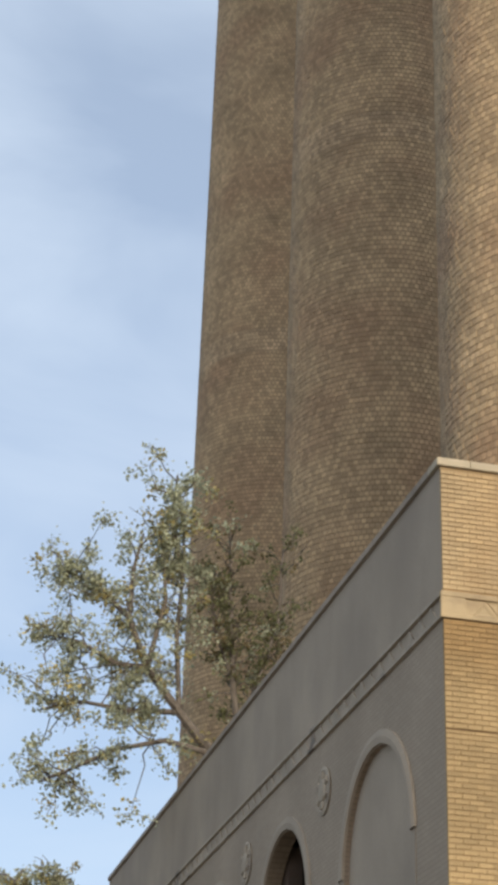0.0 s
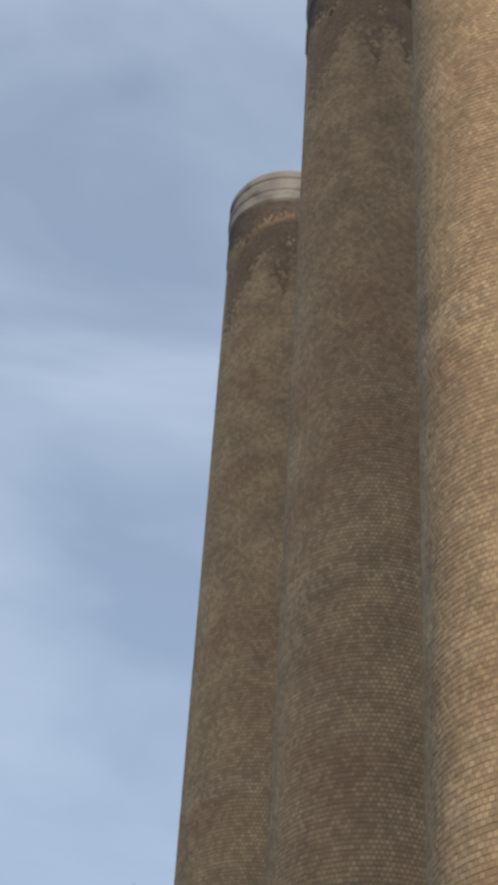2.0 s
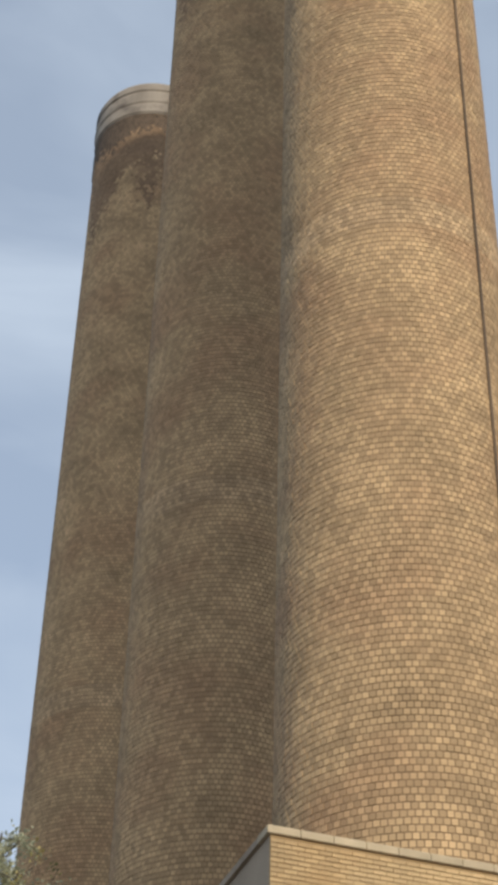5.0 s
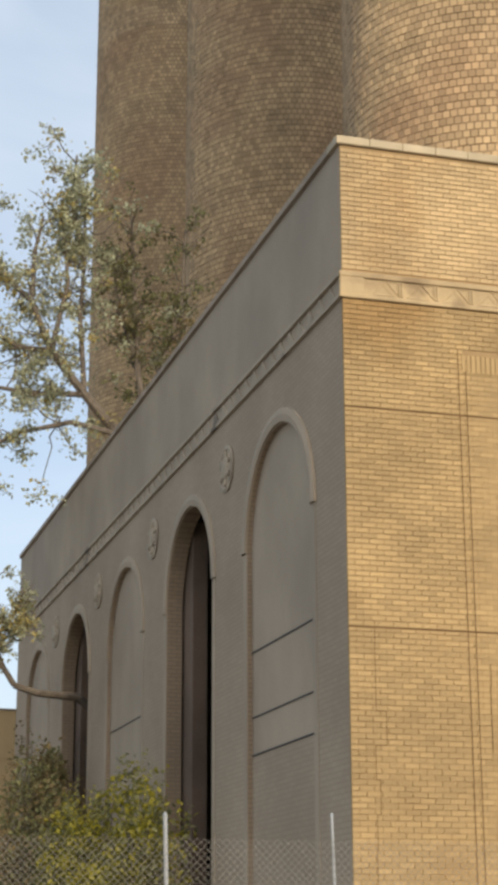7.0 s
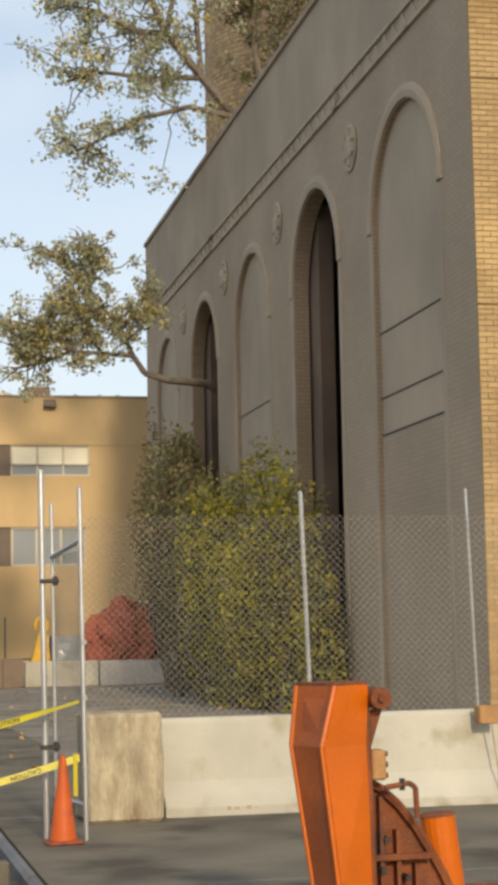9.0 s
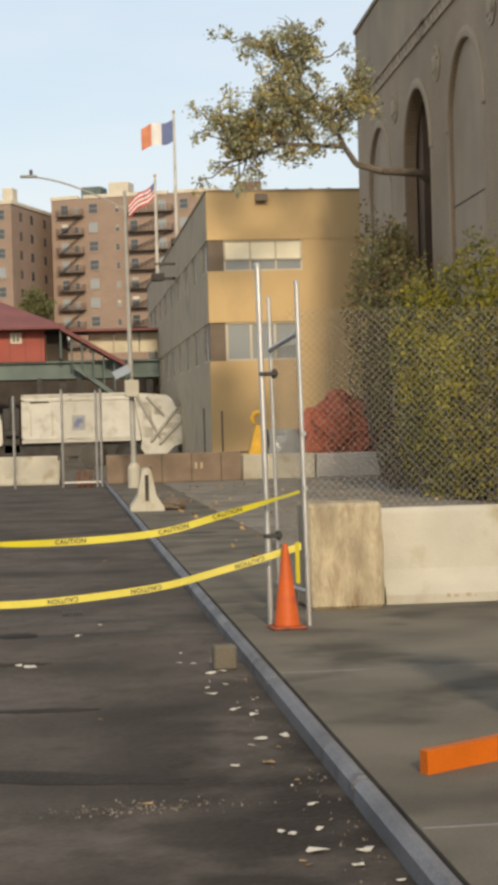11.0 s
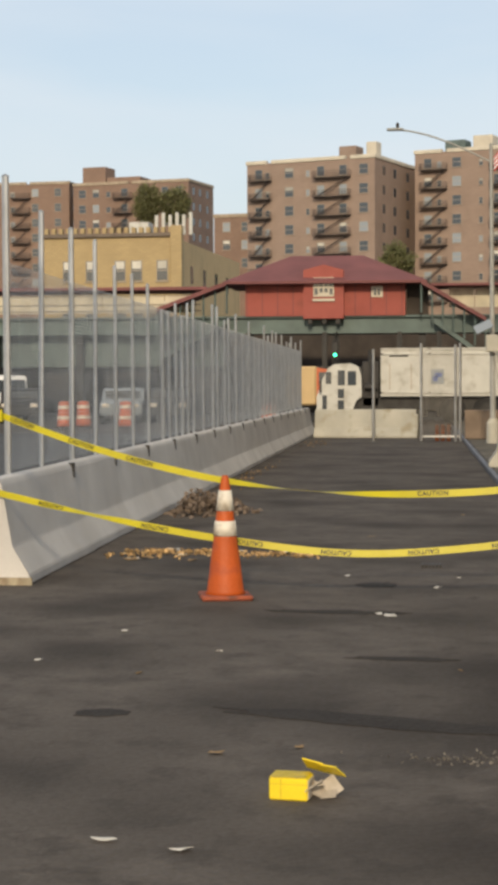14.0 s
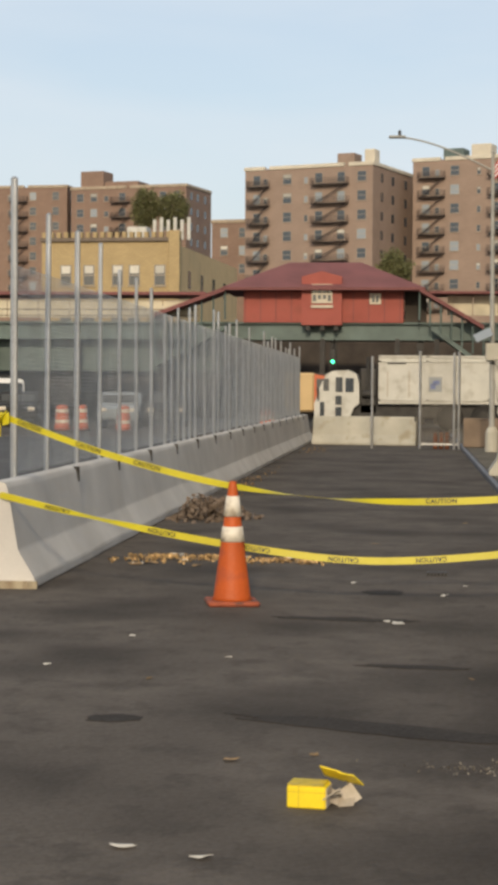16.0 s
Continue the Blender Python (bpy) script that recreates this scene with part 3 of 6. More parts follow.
for i in range(24):
    y0 = 0.4 + i * 1.2
    part("coping_stone", box(-0.06, y0 + 0.005, 13.0, 0.46, y0 + 1.195, 13.12, 0.012), "coping", house)
for k in range(4):
    c = 6.1 + 5.56 * k
    bm = lathe([(0.42, 0), (0.44, 0.05), (0.38, 0.08), (0.34, 0.05), (0.22, 0.05), (0.18, 0.12), (0.06, 0.14)], 24)
    md = part("medallion", bm, "frieze", house, "round carved stone medallion")
    md.matrix_basis = pose(0.0, c, 9.68, 0, -90, 0) @ Matrix.Diagonal((0.95, 0.95, 0.55, 1))
    for i in range(6):
        a = i * math.pi / 3
        part("petal", rod((0.12 * math.cos(a), 0.12 * math.sin(a), 0.05), (0.33 * math.cos(a), 0.33 * math.sin(a), 0.07), 0.05, 0.07, 6), "frieze", md)
part("roof", box(0.4, 0.4, 11.9, DEEP, L, 12.1), "coping", house)
part("rear_wall", box(DEEP, 0.3, 0, DEEP + 0.4, L, 12.6), "grey_brick", house)
part("end_wall", box(0.5, L, 0, DEEP, L + 0.3, 13.0), "grey_brick", house)

# the sunny front: brick courses round a recessed panel
part("front_core", box(0.004, 0.003, 0, DEEP, 0.034, 13.0), "yellow_mortar", house)
for i in range(12):
    part("coping_stone", box(-0.06 + i * 0.52, -0.05, 13.0, 0.456 + i * 0.52, 0.4, 13.13, 0.012), "pale_coping", house)
bm = bmesh.new()
add_box(bm, -0.05, -0.055, 10.92, DEEP, 0.03, 11.0, 0.01)
add_box(bm, -0.05, -0.05, 10.6, DEEP, 0.03, 10.67, 0.01)
add_box(bm, -0.03, -0.02, 10.66, DEEP, 0.03, 10.93)
add_box(bm, -0.045, -0.045, 10.66, 0.33, -0.015, 10.93, 0.01)
for i in range(12):
    x = 0.38 + i * 0.55
    for s in (0, 1):
        a = x + 0.02
        ps = [(a + 0.04, 10.68), (a + 0.38, 10.68), (a + 0.21, 10.88)] if s == 0 else [(a + 0.26, 10.91), (a + 0.44, 10.91), (a + 0.44, 10.70)]
        vs = [bm.verts.new((p[0], -0.036, p[1])) for p in ps]
        cx, cz = sum(p[0] for p in ps) / 3, sum(p[1] for p in ps) / 3
        ws = [bm.verts.new((cx + 0.5 * (p[0] - cx), -0.022, cz + 0.5 * (p[1] - cz))) for p in ps]
        bs = [bm.verts.new((p[0], -0.02, p[1])) for p in ps]
        for i0, i1 in ((0, 1), (1, 2), (2, 0)):
            bm.faces.new((vs[i0], vs[i1], ws[i1], ws[i0]))
            bm.faces.new((bs[i0], bs[i1], vs[i1], vs[i0]))
        bm.faces.new(ws)
    for a in (x + 0.475, x + 0.515):
        add_box(bm, a, -0.046, 10.68, a + 0.025, -0.02, 10.91)
bmesh.ops.recalc_face_normals(bm, faces=bm.faces)
part("frieze", bm, "limestone", house, "sunlit limestone band of small triangles")


def brick_front():
    """Every brick of the front, as rows of (x, z, width, height, proud)."""
    rng = random.Random(4)
    rows = []
    h, w = 0.0762, 0.215
    for r in range(int(12.98 / h)):
        z = r * h
        if 10.54 < z < 11.0:
            continue
        x = -0.0 if r % 2 else -0.107
        while x < 3.6:
            x0, x1 = max(x, 0.0), x + w - 0.006
            proud = rng.uniform(-0.003, 0.003)
            inside = x0 > 1.87 and z < 9.62
            if inside:
                proud = -0.007
            if 1.77 < (x0 + x1) / 2 < 1.87 and z < 9.9:
                proud = -0.008
            if x1 - x0 > 0.03 and not (x0 > 1.74 and 9.62 <= z < 9.92):
                rows.append((x0, z, x1, z + h - (0.0095 if abs(z - 8.9) > 0.05 and abs(z - 5.77) > 0.05 else 0.03), proud))
            x += w
    for i in range(26):
        rows.append((1.8 + i * 0.076, 9.63, 1.8 + i * 0.076 + 0.062, 9.9, 0.006))
    return rows


rows = brick_front()
near = [r for r in rows if r[0] < 0.9 and 8.0 < r[1] < 13.2][:300]
rest = [r for r in rows if r not in set(near)]
tones = {"yellow_brick": ([], []), "parapet_brick": ([], [])}
for x0, z0, x1, z1, pr in rest:
    vs, fs = tones["parapet_brick" if z0 > 10.9 else "yellow_brick"]
    k = len(vs)
    vs += [(x0, 0.04, z0), (x1, 0.04, z0), (x1, 0.04, z1), (x0, 0.04, z1), (x0 + 0.003, -0.012 - pr, z0 + 0.003), (x1 - 0.003, -0.012 - pr, z0 + 0.003), (x1 - 0.003, -0.012 - pr, z1 - 0.003), (x0 + 0.003, -0.012 - pr, z1 - 0.003)]
    fs += [(k + 4, k + 5, k + 6, k + 7), (k, k + 1, k + 5, k + 4), (k + 1, k + 2, k + 6, k + 5), (k + 2, k + 3, k + 7, k + 6), (k + 3, k, k + 4, k + 7)]
crack = bmesh.new()
rng = random.Random(8)
for x, z0, z1, wob in ((0.37, 0.6, 5.9, 0.035), (1.745, 0.6, 9.9, 0.0), (1.86, 0.6, 9.62, 0.0), (2.05, 4.2, 5.4, 0.02)):
    z, px = z0, x
    k, w = 0, 0.006 if wob == 0 else 0.0035
    while z < z1:
        nx = px
        if k % 6 == 0 or wob == 0:
            nx = x + rng.uniform(-wob, wob) + (0.13 if wob > 0.03 and 3.85 < z < 4.4 else 0.0)
        add_box(crack, min(px, nx) - w, -0.0185, z, max(px, nx) + w, -0.010, z + (0.012 if abs(nx - px) > 0.001 else 0.0762))
        if abs(nx - px) > 0.001:
            add_box(crack, nx - w, -0.0185, z + 0.012, nx + w, -0.010, z + 0.0762)
        px, z, k = nx, z + 0.0762, k + 1
for z in (5.79, 8.915):
    add_box(crack, 0.0, -0.008, z + 0.056, 3.6, 0.0, z + 0.0745)
tagged(part("joint_crack", crack, "crack", house, "dark open joints and a stepped crack"), kind="stuff")
for tone, label in (("yellow_brick", "sunlit yellow face bricks in running bond"), ("parapet_brick", "paler yellow bricks of the parapet")):
    tagged(raw("front_bricks", *tones[tone], tone, house, label), kind="stuff")

# ---- chimneys ----
CH = ((19.09, 39.0), (19.07, 55.1), (19.32, 72.3))
R0, R1, HC = 3.86, 3.6, 86.4
CAPZ = 84.2


def chimney_radius(z):
    return R0 + (R1 - R0) * z / HC


bh = 0.205
vs, fs, sv, sf, pv, pf, lv, lf_ = [], [], [], [], [], [], [], []
rng = random.Random(9)
nb = 122
for r in range(int(11.5 / bh), int(CAPZ / bh)):
    z = r * bh
    rad = chimney_radius(z)
    for i in range(nb):
        a0 = 2 * math.pi * (i + 0.5 * (r % 2)) / nb
        if math.cos(a0 - radians(232)) < -0.25:
            continue
        a1 = a0 + 2 * math.pi / nb - 0.022 / rad
        wave = noise.noise(Vector((2.2 * math.cos(a0), 2.2 * math.sin(a0), z * 0.12))) + rng.uniform(-0.25, 0.25)
        dst, dfc = (sv, sf) if z > 81.6 + 2.0 * wave else (lv, lf_) if z > 77.0 + 5.5 * wave else (pv, pf) if 42.2 < z < 43.4 else (vs, fs)
        p = rad + 0.016 + rng.uniform(-0.008, 0.008)
        k = len(dst)
        for q, e in ((rad - 0.02, 0.0), (p, 0.004)):
            for a, zz in ((a0 + e / rad, z + e), (a1 - e / rad, z + e), (a1 - e / rad, z + bh - 0.02 - e), (a0 + e / rad, z + bh - 0.02 - e)):
                dst.append((q * math.cos(a), q * math.sin(a), zz))
        dfc += [(k + 4, k + 5, k + 6, k + 7), (k, k + 1, k + 5, k + 4), (k + 1, k + 2, k + 6, k + 5), (k + 2, k + 3, k + 7, k + 6), (k + 3, k, k + 4, k + 7)]
chimney = empty("chimney", pose(*CH[0], 0), "tall round tan brick smokestack with a sooty rim", "chimney", "smokestacks in a row")
part("shaft", lathe([(R0, 0.0), (chimney_radius(40), 40), (chimney_radius(84), 84.0)], 72), "chimney_mortar", chimney, smooth=True)
tagged(raw("shaft_bricks", vs, fs, "chimney_brick", chimney, "weathered tan radial bricks"), kind="stuff")
tagged(raw("dusty_bricks", lv, lf_, "soot_light", chimney, "bricks with a light film of soot"), kind="stuff")
tagged(raw("pale_ring_bricks", pv, pf, "pale_ring", chimney, "rings of paler bricks"), kind="stuff")
tagged(raw("sooty_bricks", sv, sf, "soot", chimney, "soot-blackened bricks under the rim"), kind="stuff")
rt = chimney_radius(84)
cap = part("cap", lathe([(rt + 0.02, CAPZ - 0.6), (rt + 0.12, CAPZ - 0.45), (rt + 0.12, 84.5), (rt + 0.18, 84.6), (rt + 0.18, 84.8), (rt + 0.08, 84.9), (rt + 0.08, 85.6), (rt + 0.16, 85.7), (rt + 0.16, 86.1), (rt + 0.03, 86.4), (rt - 0.5, 86.4), (rt - 0.5, 83)], 72), "chimney_cap", chimney, "weathered pale concrete rim with dark stains")
for a in (radians(277), radians(150), radians(30)):
    part("mortar_patch", box(-0.55, -0.07, -2.2, 0.5, 0.07, 0.1, 0.05, pose((rt + 0.07) * math.cos(a), (rt + 0.07) * math.sin(a), CAPZ - 0.5, 0, 0, math.degrees(a) + 90)), "chimney_cap", chimney, "pale mortar patch hanging below the rim")
ca = radians(-67)
part("lightning_conductor", rod((chimney_radius(12) * math.cos(ca) + 0.03, chimney_radius(12) * math.sin(ca) - 0.06, 0), (chimney_radius(82) * math.cos(ca) + 0.03, chimney_radius(82) * math.sin(ca) - 0.06, 82), 0.05, None, 6), "soot", chimney, "dark conductor strip down the shaft")
for c in CH[1:]:
    copy_thing(chimney, pose(*c, 0))

# ---- street: barriers, fences, cones, tape ----
JP = ((-0.305, 0), (0.305, 0), (0.305, 0.08), (0.17, 0.30), (0.085, 0.80), (0.06, 0.84), (-0.06, 0.84), (-0.085, 0.80), (-0.17, 0.30), (-0.305, 0.08))


def jersey(name, length, m, material, label, group):
    b = empty(name, m, label, "barrier", group)
    bm = prism(JP, 0.0005, length - 0.0005, "y")
    bmesh.ops.bevel(bm, geom=[e for e in bm.edges if abs((e.verts[0].co - e.verts[1].co).y) > 0.5], offset=0.012, segments=1, affect="EDGES")
    part("barrier_body", bm, material, b)
    part("key_slot", boxes([(-0.03, length - 0.014, 0.25, 0.03, length - 0.004, 0.8), (0.05, length - 0.06, 0.70, 0.108, length - 0.012, 0.842)]), "dark_metal", b)
    return b


b0 = jersey("concrete_barrier", 2.9, pose(-3.4, 13.55, 0), "concrete", "pale grey concrete jersey barrier along the roadway", "roadside barriers")
part("footing", box(-0.30, -0.03, 0.0, 0.33, 0.0, 0.06), "stone_block", b0)
b1 = jersey("concrete_barrier", 2.42, pose(-3.415, 16.45, 0), "concrete", "pale grey concrete jersey barrier along the roadway", "roadside barriers")
for i in range(1, 16):
    copy_thing(b1, pose(-3.418 - 0.007 * i, 16.45 + 2.42 * i, 0))
far_b = jersey("end_barrier", 3.1, pose(-3.05, 52.0, 0, 0, 0, -100), "cream_concrete", "cream concrete barrier closing the roadway", "")
lbar = jersey("loose_barrier", 1.2, pose(1.53, 31.2, 0.1, 0, 0, -2), "cream_concrete", "short pale barrier section on the sidewalk edge", "")


part("end_slot", box(-0.035, -0.004, 0.2, 0.035, 0.014, 0.72), "dark_metal", lbar)
lbar.scale.z = 0.9


def wires(x0, x1, z0, z1, step, r, y=0.0, slope=0.0):
    """Diamond chain-link: two sets of slanting wires in the plane y."""
    vs, fs = [], []
    h = z1 - z0
    k = int((x1 - x0 + h) / step)
    for d in (1, -1):
        for i in range(k + 1):
            s = x0 - (h if d > 0 else 0) + i * step
            a, b = (s, z0), (s + d * h, z1)
            if d < 0:
                a, b = (s, z0), (s - h, z1)
            pts = []
            for (p, q) in ((a, b), (b, a)):
                x, z = p
                if x < x0:
                    f = (x0 - p[0]) / (q[0] - p[0]) if q[0] != p[0] else 2
                    x, z = x0, p[1] + f * (q[1] - p[1])
                elif x > x1:
                    f = (x1 - p[0]) / (q[0] - p[0]) if q[0] != p[0] else 2
                    x, z = x1, p[1] + f * (q[1] - p[1])
                pts.append((x, z))
            (ax, az), (bx, bz) = pts
            if abs(bx - ax) < 0.01 or not (z0 - 0.01 <= az <= z1 + 0.01 and z0 - 0.01 <= bz <= z1 + 0.01):
                continue
            n = len(vs)
            o = 0.7 * r * d
            for (x, z) in ((ax, az), (bx, bz)):
                vs += [(x, y + o + r, z), (x - d * r * 0.75, y + o - r * 0.5, z + r * 0.75), (x + d * r * 0.75, y + o - r * 0.5, z - r * 0.75)]
            fs += [(n, n + 1, n + 4, n + 3), (n + 1, n + 2, n + 5, n + 4), (n + 2, n, n + 3, n + 5)]
    return vs, fs


# long fence on top of the barriers, built along local x and turned along the street
lf = empty("barrier_fence", pose(-3.47, 13.7, 0, 0, 0, 90.3), "tall galvanised mesh fence fixed along the barrier tops", "fence")
vs, fs = wires(0.7, 41.5, 0.86, 2.62, 0.07, 0.0019)
tagged(raw("mesh", vs, fs, "far_wire", lf, "fine grey steel mesh"), kind="stuff")
rng = random.Random(3)
# distance along the fence, top, lean along it, radius
POSTS = [(0.76, 3.34, 0.03, 0.031), (2.1, 3.18, 0.13, 0.026), (3.58, 3.15, 0.08, 0.028), (4.9, 3.14, 0.10, 0.023), (6.24, 2.94, 0.03, 0.022), (7.5, 2.93, 0.04, 0.022), (8.8, 2.88, 0.02, 0.022)]
while POSTS[-1][0] < 41:
    POSTS.append((POSTS[-1][0] + rng.choice((1.2, 1.32, 1.4, 0.7)), rng.choice((2.9, 2.82, 2.75, 2.95, 2.6)), rng.uniform(-0.03, 0.05), rng.choice((0.021, 0.024))))
for x, top, lean, r in POSTS:
    p = part("post", rod((x, 0.0, 0.7), (x + lean, 0.01, top), r, None, 8), "galv", lf)
    part("post_cap", rod((x + lean, 0.01, top), (x + lean, 0.01, top + 0.02), r + 0.004, 0.012, 8), "galv", p)

# fence beside the power house, on the cream barrier
sf = empty("yard_fence", None, "galvanised chain-link fence behind the cream barrier", "fence")
vs, fs = wires(1.9, 8.1, 0.80, 2.53, 0.064, 0.0013, 14.30)
tagged(raw("mesh", vs, fs, "wire", sf, "diamond chain-link mesh"), kind="stuff")
for x, z, lean, r in ((3.88, 2.72, -0.06, 0.019), (5.36, 2.74, -0.07, 0.013), (7.0, 2.72, 0.0, 0.016)):
    p = part("post", rod((x + 0.06, 14.33, 0.1), (x + lean * 0.2, 14.33, z), r, None, 10), "galv", sf)
    part("post_cap", rod((x + lean * 0.2, 14.33, z), (x + lean * 0.2, 14.33, z + 0.02), r + 0.003, 0.01, 10), "galv", p)
for i, x in enumerate((2.62, 5.624)):
    b = empty("cream_barrier", pose(x, 14.32, 0.1), "cream-painted concrete barrier under the chain-link fence", "barrier", "yard barriers")
    bm = prism([(p[0], p[1] * 0.92) for p in JP], 0.0, 3.0, "y")
    bmesh.ops.transform(bm, matrix=pose(0, 0, 0, 0, 0, -90), verts=bm.verts)
    part("barrier_body", bm, "cream_concrete", b)
    for x0, x1, z1 in ((0.5, 0.53, 0.14), (0.56, 0.60, 0.13), (0.66, 0.70, 0.14), (0.73, 0.75, 0.12)):
        part("stencil_bar", box(x0, -0.311, 0.045, x1, -0.304, z1 - 0.065), "coping", b)
blk = box(1.95, 13.76, 0.1, 2.56, 14.36, 0.95, 0.03)
bmesh.ops.subdivide_edges(blk, edges=blk.edges[:], cuts=4, use_grid_fill=True)
for v in blk.verts:
    v.co += Vector((noise.noise(v.co * 4), noise.noise(v.co * 4 + Vector((9, 0, 0))), 0.4 * noise.noise(v.co * 4 + Vector((0, 9, 0))))) * 0.022
tagged(part("stone_block", blk, "stone_block"), "weathered brown concrete block with rust streaks", "block")
lb = tagged(part("junction_box", box(5.29, 14.0, 0.76, 5.46, 14.14, 0.91, 0.01), "wood_block"), "small brown wooden block on the barrier", "box")
part("cable", rod((5.4, 14.02, 0.76), (5.47, 14.0, 0.12), 0.007), "stone_block", lb)

# open gate leaf with its posts
gate = empty("metal_gate", pose(0.04, 0, 0), "open galvanised gate leaf with mesh and bracing bar", "gate")
for x, y, z, r in ((1.5, 12.9, 2.76, 0.022), (1.66, 13.6, 2.56, 0.015), (1.77, 12.78, 2.62, 0.018)):
    p = part("gate_post", rod((x, y, 0.1), (x - 0.03, y, z), r, None, 12), "galv", gate)
    part("post_cap", lathe([(r + 0.003, 0), (r + 0.002, 0.02), (0.008, 0.03)], 12, None, (x - 0.03, y, z)), "galv", p)
part("brace", rod((1.63, 13.58, 2.17), (1.75, 12.8, 2.26), 0.02), "galv", gate)
part("lower_rail", rod((1.65, 13.58, 0.35), (1.77, 12.8, 0.35), 0.018), "galv", gate)
for z in (1.95, 0.75):
    part("hinge", boxes([(1.46, 12.86, z, 1.60, 12.93, z + 0.03), (1.56, 12.87, z - 0.02, 1.59, 12.96, z + 0.05)], 0.006), "dark_metal", gate)
for z in (1.5, 1.1, 0.6):
    part("clip", rod((1.765, 12.78, z), (1.762, 12.78, z + 0.03), 0.024, None, 10), "galv", gate)
vs, fs = wires(0.0, 0.8, 0.36, 2.18, 0.05, 0.0018)
g = tagged(raw("mesh", vs, fs, "wire", gate), kind="stuff")
g.matrix_basis = pose(1.765, 12.8, 0, 0, 0, 98)


def cone(name, m, h, label, collars=True):
    c = empty(name, m, label, "traffic cone", "traffic cones")
    s = h / 0.91
    r = lambda z: (0.145 - 0.115 * (z / 0.91)) * s
    bs = box(-0.19 * s, -0.19 * s, 0, 0.19 * s, 0.19 * s, 0.035 * s, 0.012)
    part("base", bs, "cone_base", c, "scuffed rubber base")
    part("body", lathe([(r(0.03) + 0.012, 0.03 * s), (r(0.06), 0.06 * s), (r(0.9), 0.88 * s), (r(0.9) * 0.7, 0.91 * s)], 28), "orange_cone", c, smooth=True)
    if collars:
        for a, b in ((0.465, 0.575), (0.65, 0.80)):
            part("collar", lathe([(r(a) + 0.004, a * s), (r(b) + 0.004, b * s)], 28), "reflective", c, "white reflective collar", smooth=True)
    return c


cone("traffic_cone", pose(-1.45, 12.8, 0, 0, 0, 12), 0.91, "orange traffic cone with two white collars on asphalt")
cone("traffic_cone", pose(1.63, 12.66, 0.1, 0, 0, 5), 0.62, "faded plain orange cone beside the gate posts", False)


def tape(name, pts, twist, seed):
    """A sagging printed ribbon through pts, edge on or turned as it goes."""
    rng = random.Random(seed)
    t = empty(name, None, "sagging yellow caution tape strung across the road", "tape", "caution tapes")
    n = 120
    bm, prev = bmesh.new(), None
    P = [Vector(p) for p in pts]

    def along(u):
        k = min(int(u * (len(P) - 1)), len(P) - 2)
        f = u * (len(P) - 1) - k
        a, b, c, d = P[max(k - 1, 0)], P[k], P[k + 1], P[min(k + 2, len(P) - 1)]
        return 0.5 * ((2 * b) + (c - a) * f + (2 * a - 5 * b + 4 * c - d) * f * f + (3 * b - a - 3 * c + d) * f ** 3)

    def side(u):
        w = twist(u)
        return Vector((0, math.sin(w), math.cos(w))) * 0.027
    for i in range(n + 1):
        u = i / n
        a, b = bm.verts.new(along(u) + side(u)), bm.verts.new(along(u) - side(u))
        if prev:
            bm.faces.new((prev[0], a, b, prev[1]))
        prev = (a, b)
    band = part("ribbon", bm, "tape", t)
    band.modifiers.new("thickness", "SOLIDIFY").thickness = 0.0012
    return t, along, side


def tape_words(t, along, side, flip, us):
    for u in us:
        cu = bpy.data.curves.new("word", "FONT")
        cu.body, cu.size, cu.align_x, cu.align_y = "CAUTION", 0.047, "CENTER", "CENTER"
        cu.space_character = 1.1
        cu.offset = 0.0012
        tmp = bpy.data.objects.new("word", cu)
        scene.collection.objects.link(tmp)
        me = bpy.data.meshes.new_from_object(tmp)
        bpy.data.objects.remove(tmp)
        d = (along(min(1, u + 0.01)) - along(u - 0.01)).normalized()
        up = side(u).normalized() * (-1 if flip else 1)
        d = d * (-1 if flip else 1)
        nrm = d.cross(up).normalized()
        m = Matrix((d, nrm.cross(d), nrm)).transposed().to_4x4()
        m.translation = along(u) + nrm * 0.006
        ob = new("caution_word", me)
        me.materials.append(M["tape_ink"])
        ob.parent = t
        ob.matrix_basis = m


TU = [(-3.38, 13.55, 1.37), (-2.45, 13.2, 1.08), (-1.45, 12.95, 0.86), (-0.45, 12.8, 0.775), (0.6, 12.75, 0.81), (1.2, 12.75, 0.94), (1.76, 12.75, 1.09)]
TL = [(-3.38, 13.55, 0.74), (-2.45, 13.2, 0.57), (-1.45, 12.95, 0.42), (-0.45, 12.85, 0.33), (0.6, 12.78, 0.41), (1.2, 12.75, 0.54), (1.76, 12.75, 0.69)]
t1 = tape("caution_tape", TU, lambda u: 1.35 * math.exp(-((u - 0.43) / 0.08) ** 2) + 0.9 * math.exp(-((u - 0.97) / 0.1) ** 2) + 0.35, 1)
tape_words(*t1, False, (0.06, 0.14, 0.22, 0.58, 0.72, 0.84))
t2 = tape("caution_tape", TL, lambda u: 0.9 * math.exp(-((u - 0.15) / 0.05) ** 2) + 0.3, 2)
tape_words(*t2, True, (0.10, 0.24, 0.36, 0.47, 0.57, 0.67, 0.88))
for k in range(4):
    part("knot", box(-0.05, -0.004, -0.03, 0.05, 0.004, 0.03, 0.0, pose(-3.40 + 0.03 * k, 13.5 - 0.01 * k, 1.36 - 0.02 * (k % 2), 20 * k, 25 - 30 * k, 35 * k)), "tape", t1[0])
part("tail", box(-3.40, 13.5, 1.20, -3.36, 13.515, 1.36, 0.0), "tape", t1[0])
ch = empty("hanging_chain", None, "rusty chain hanging down the barrier end", "chain")
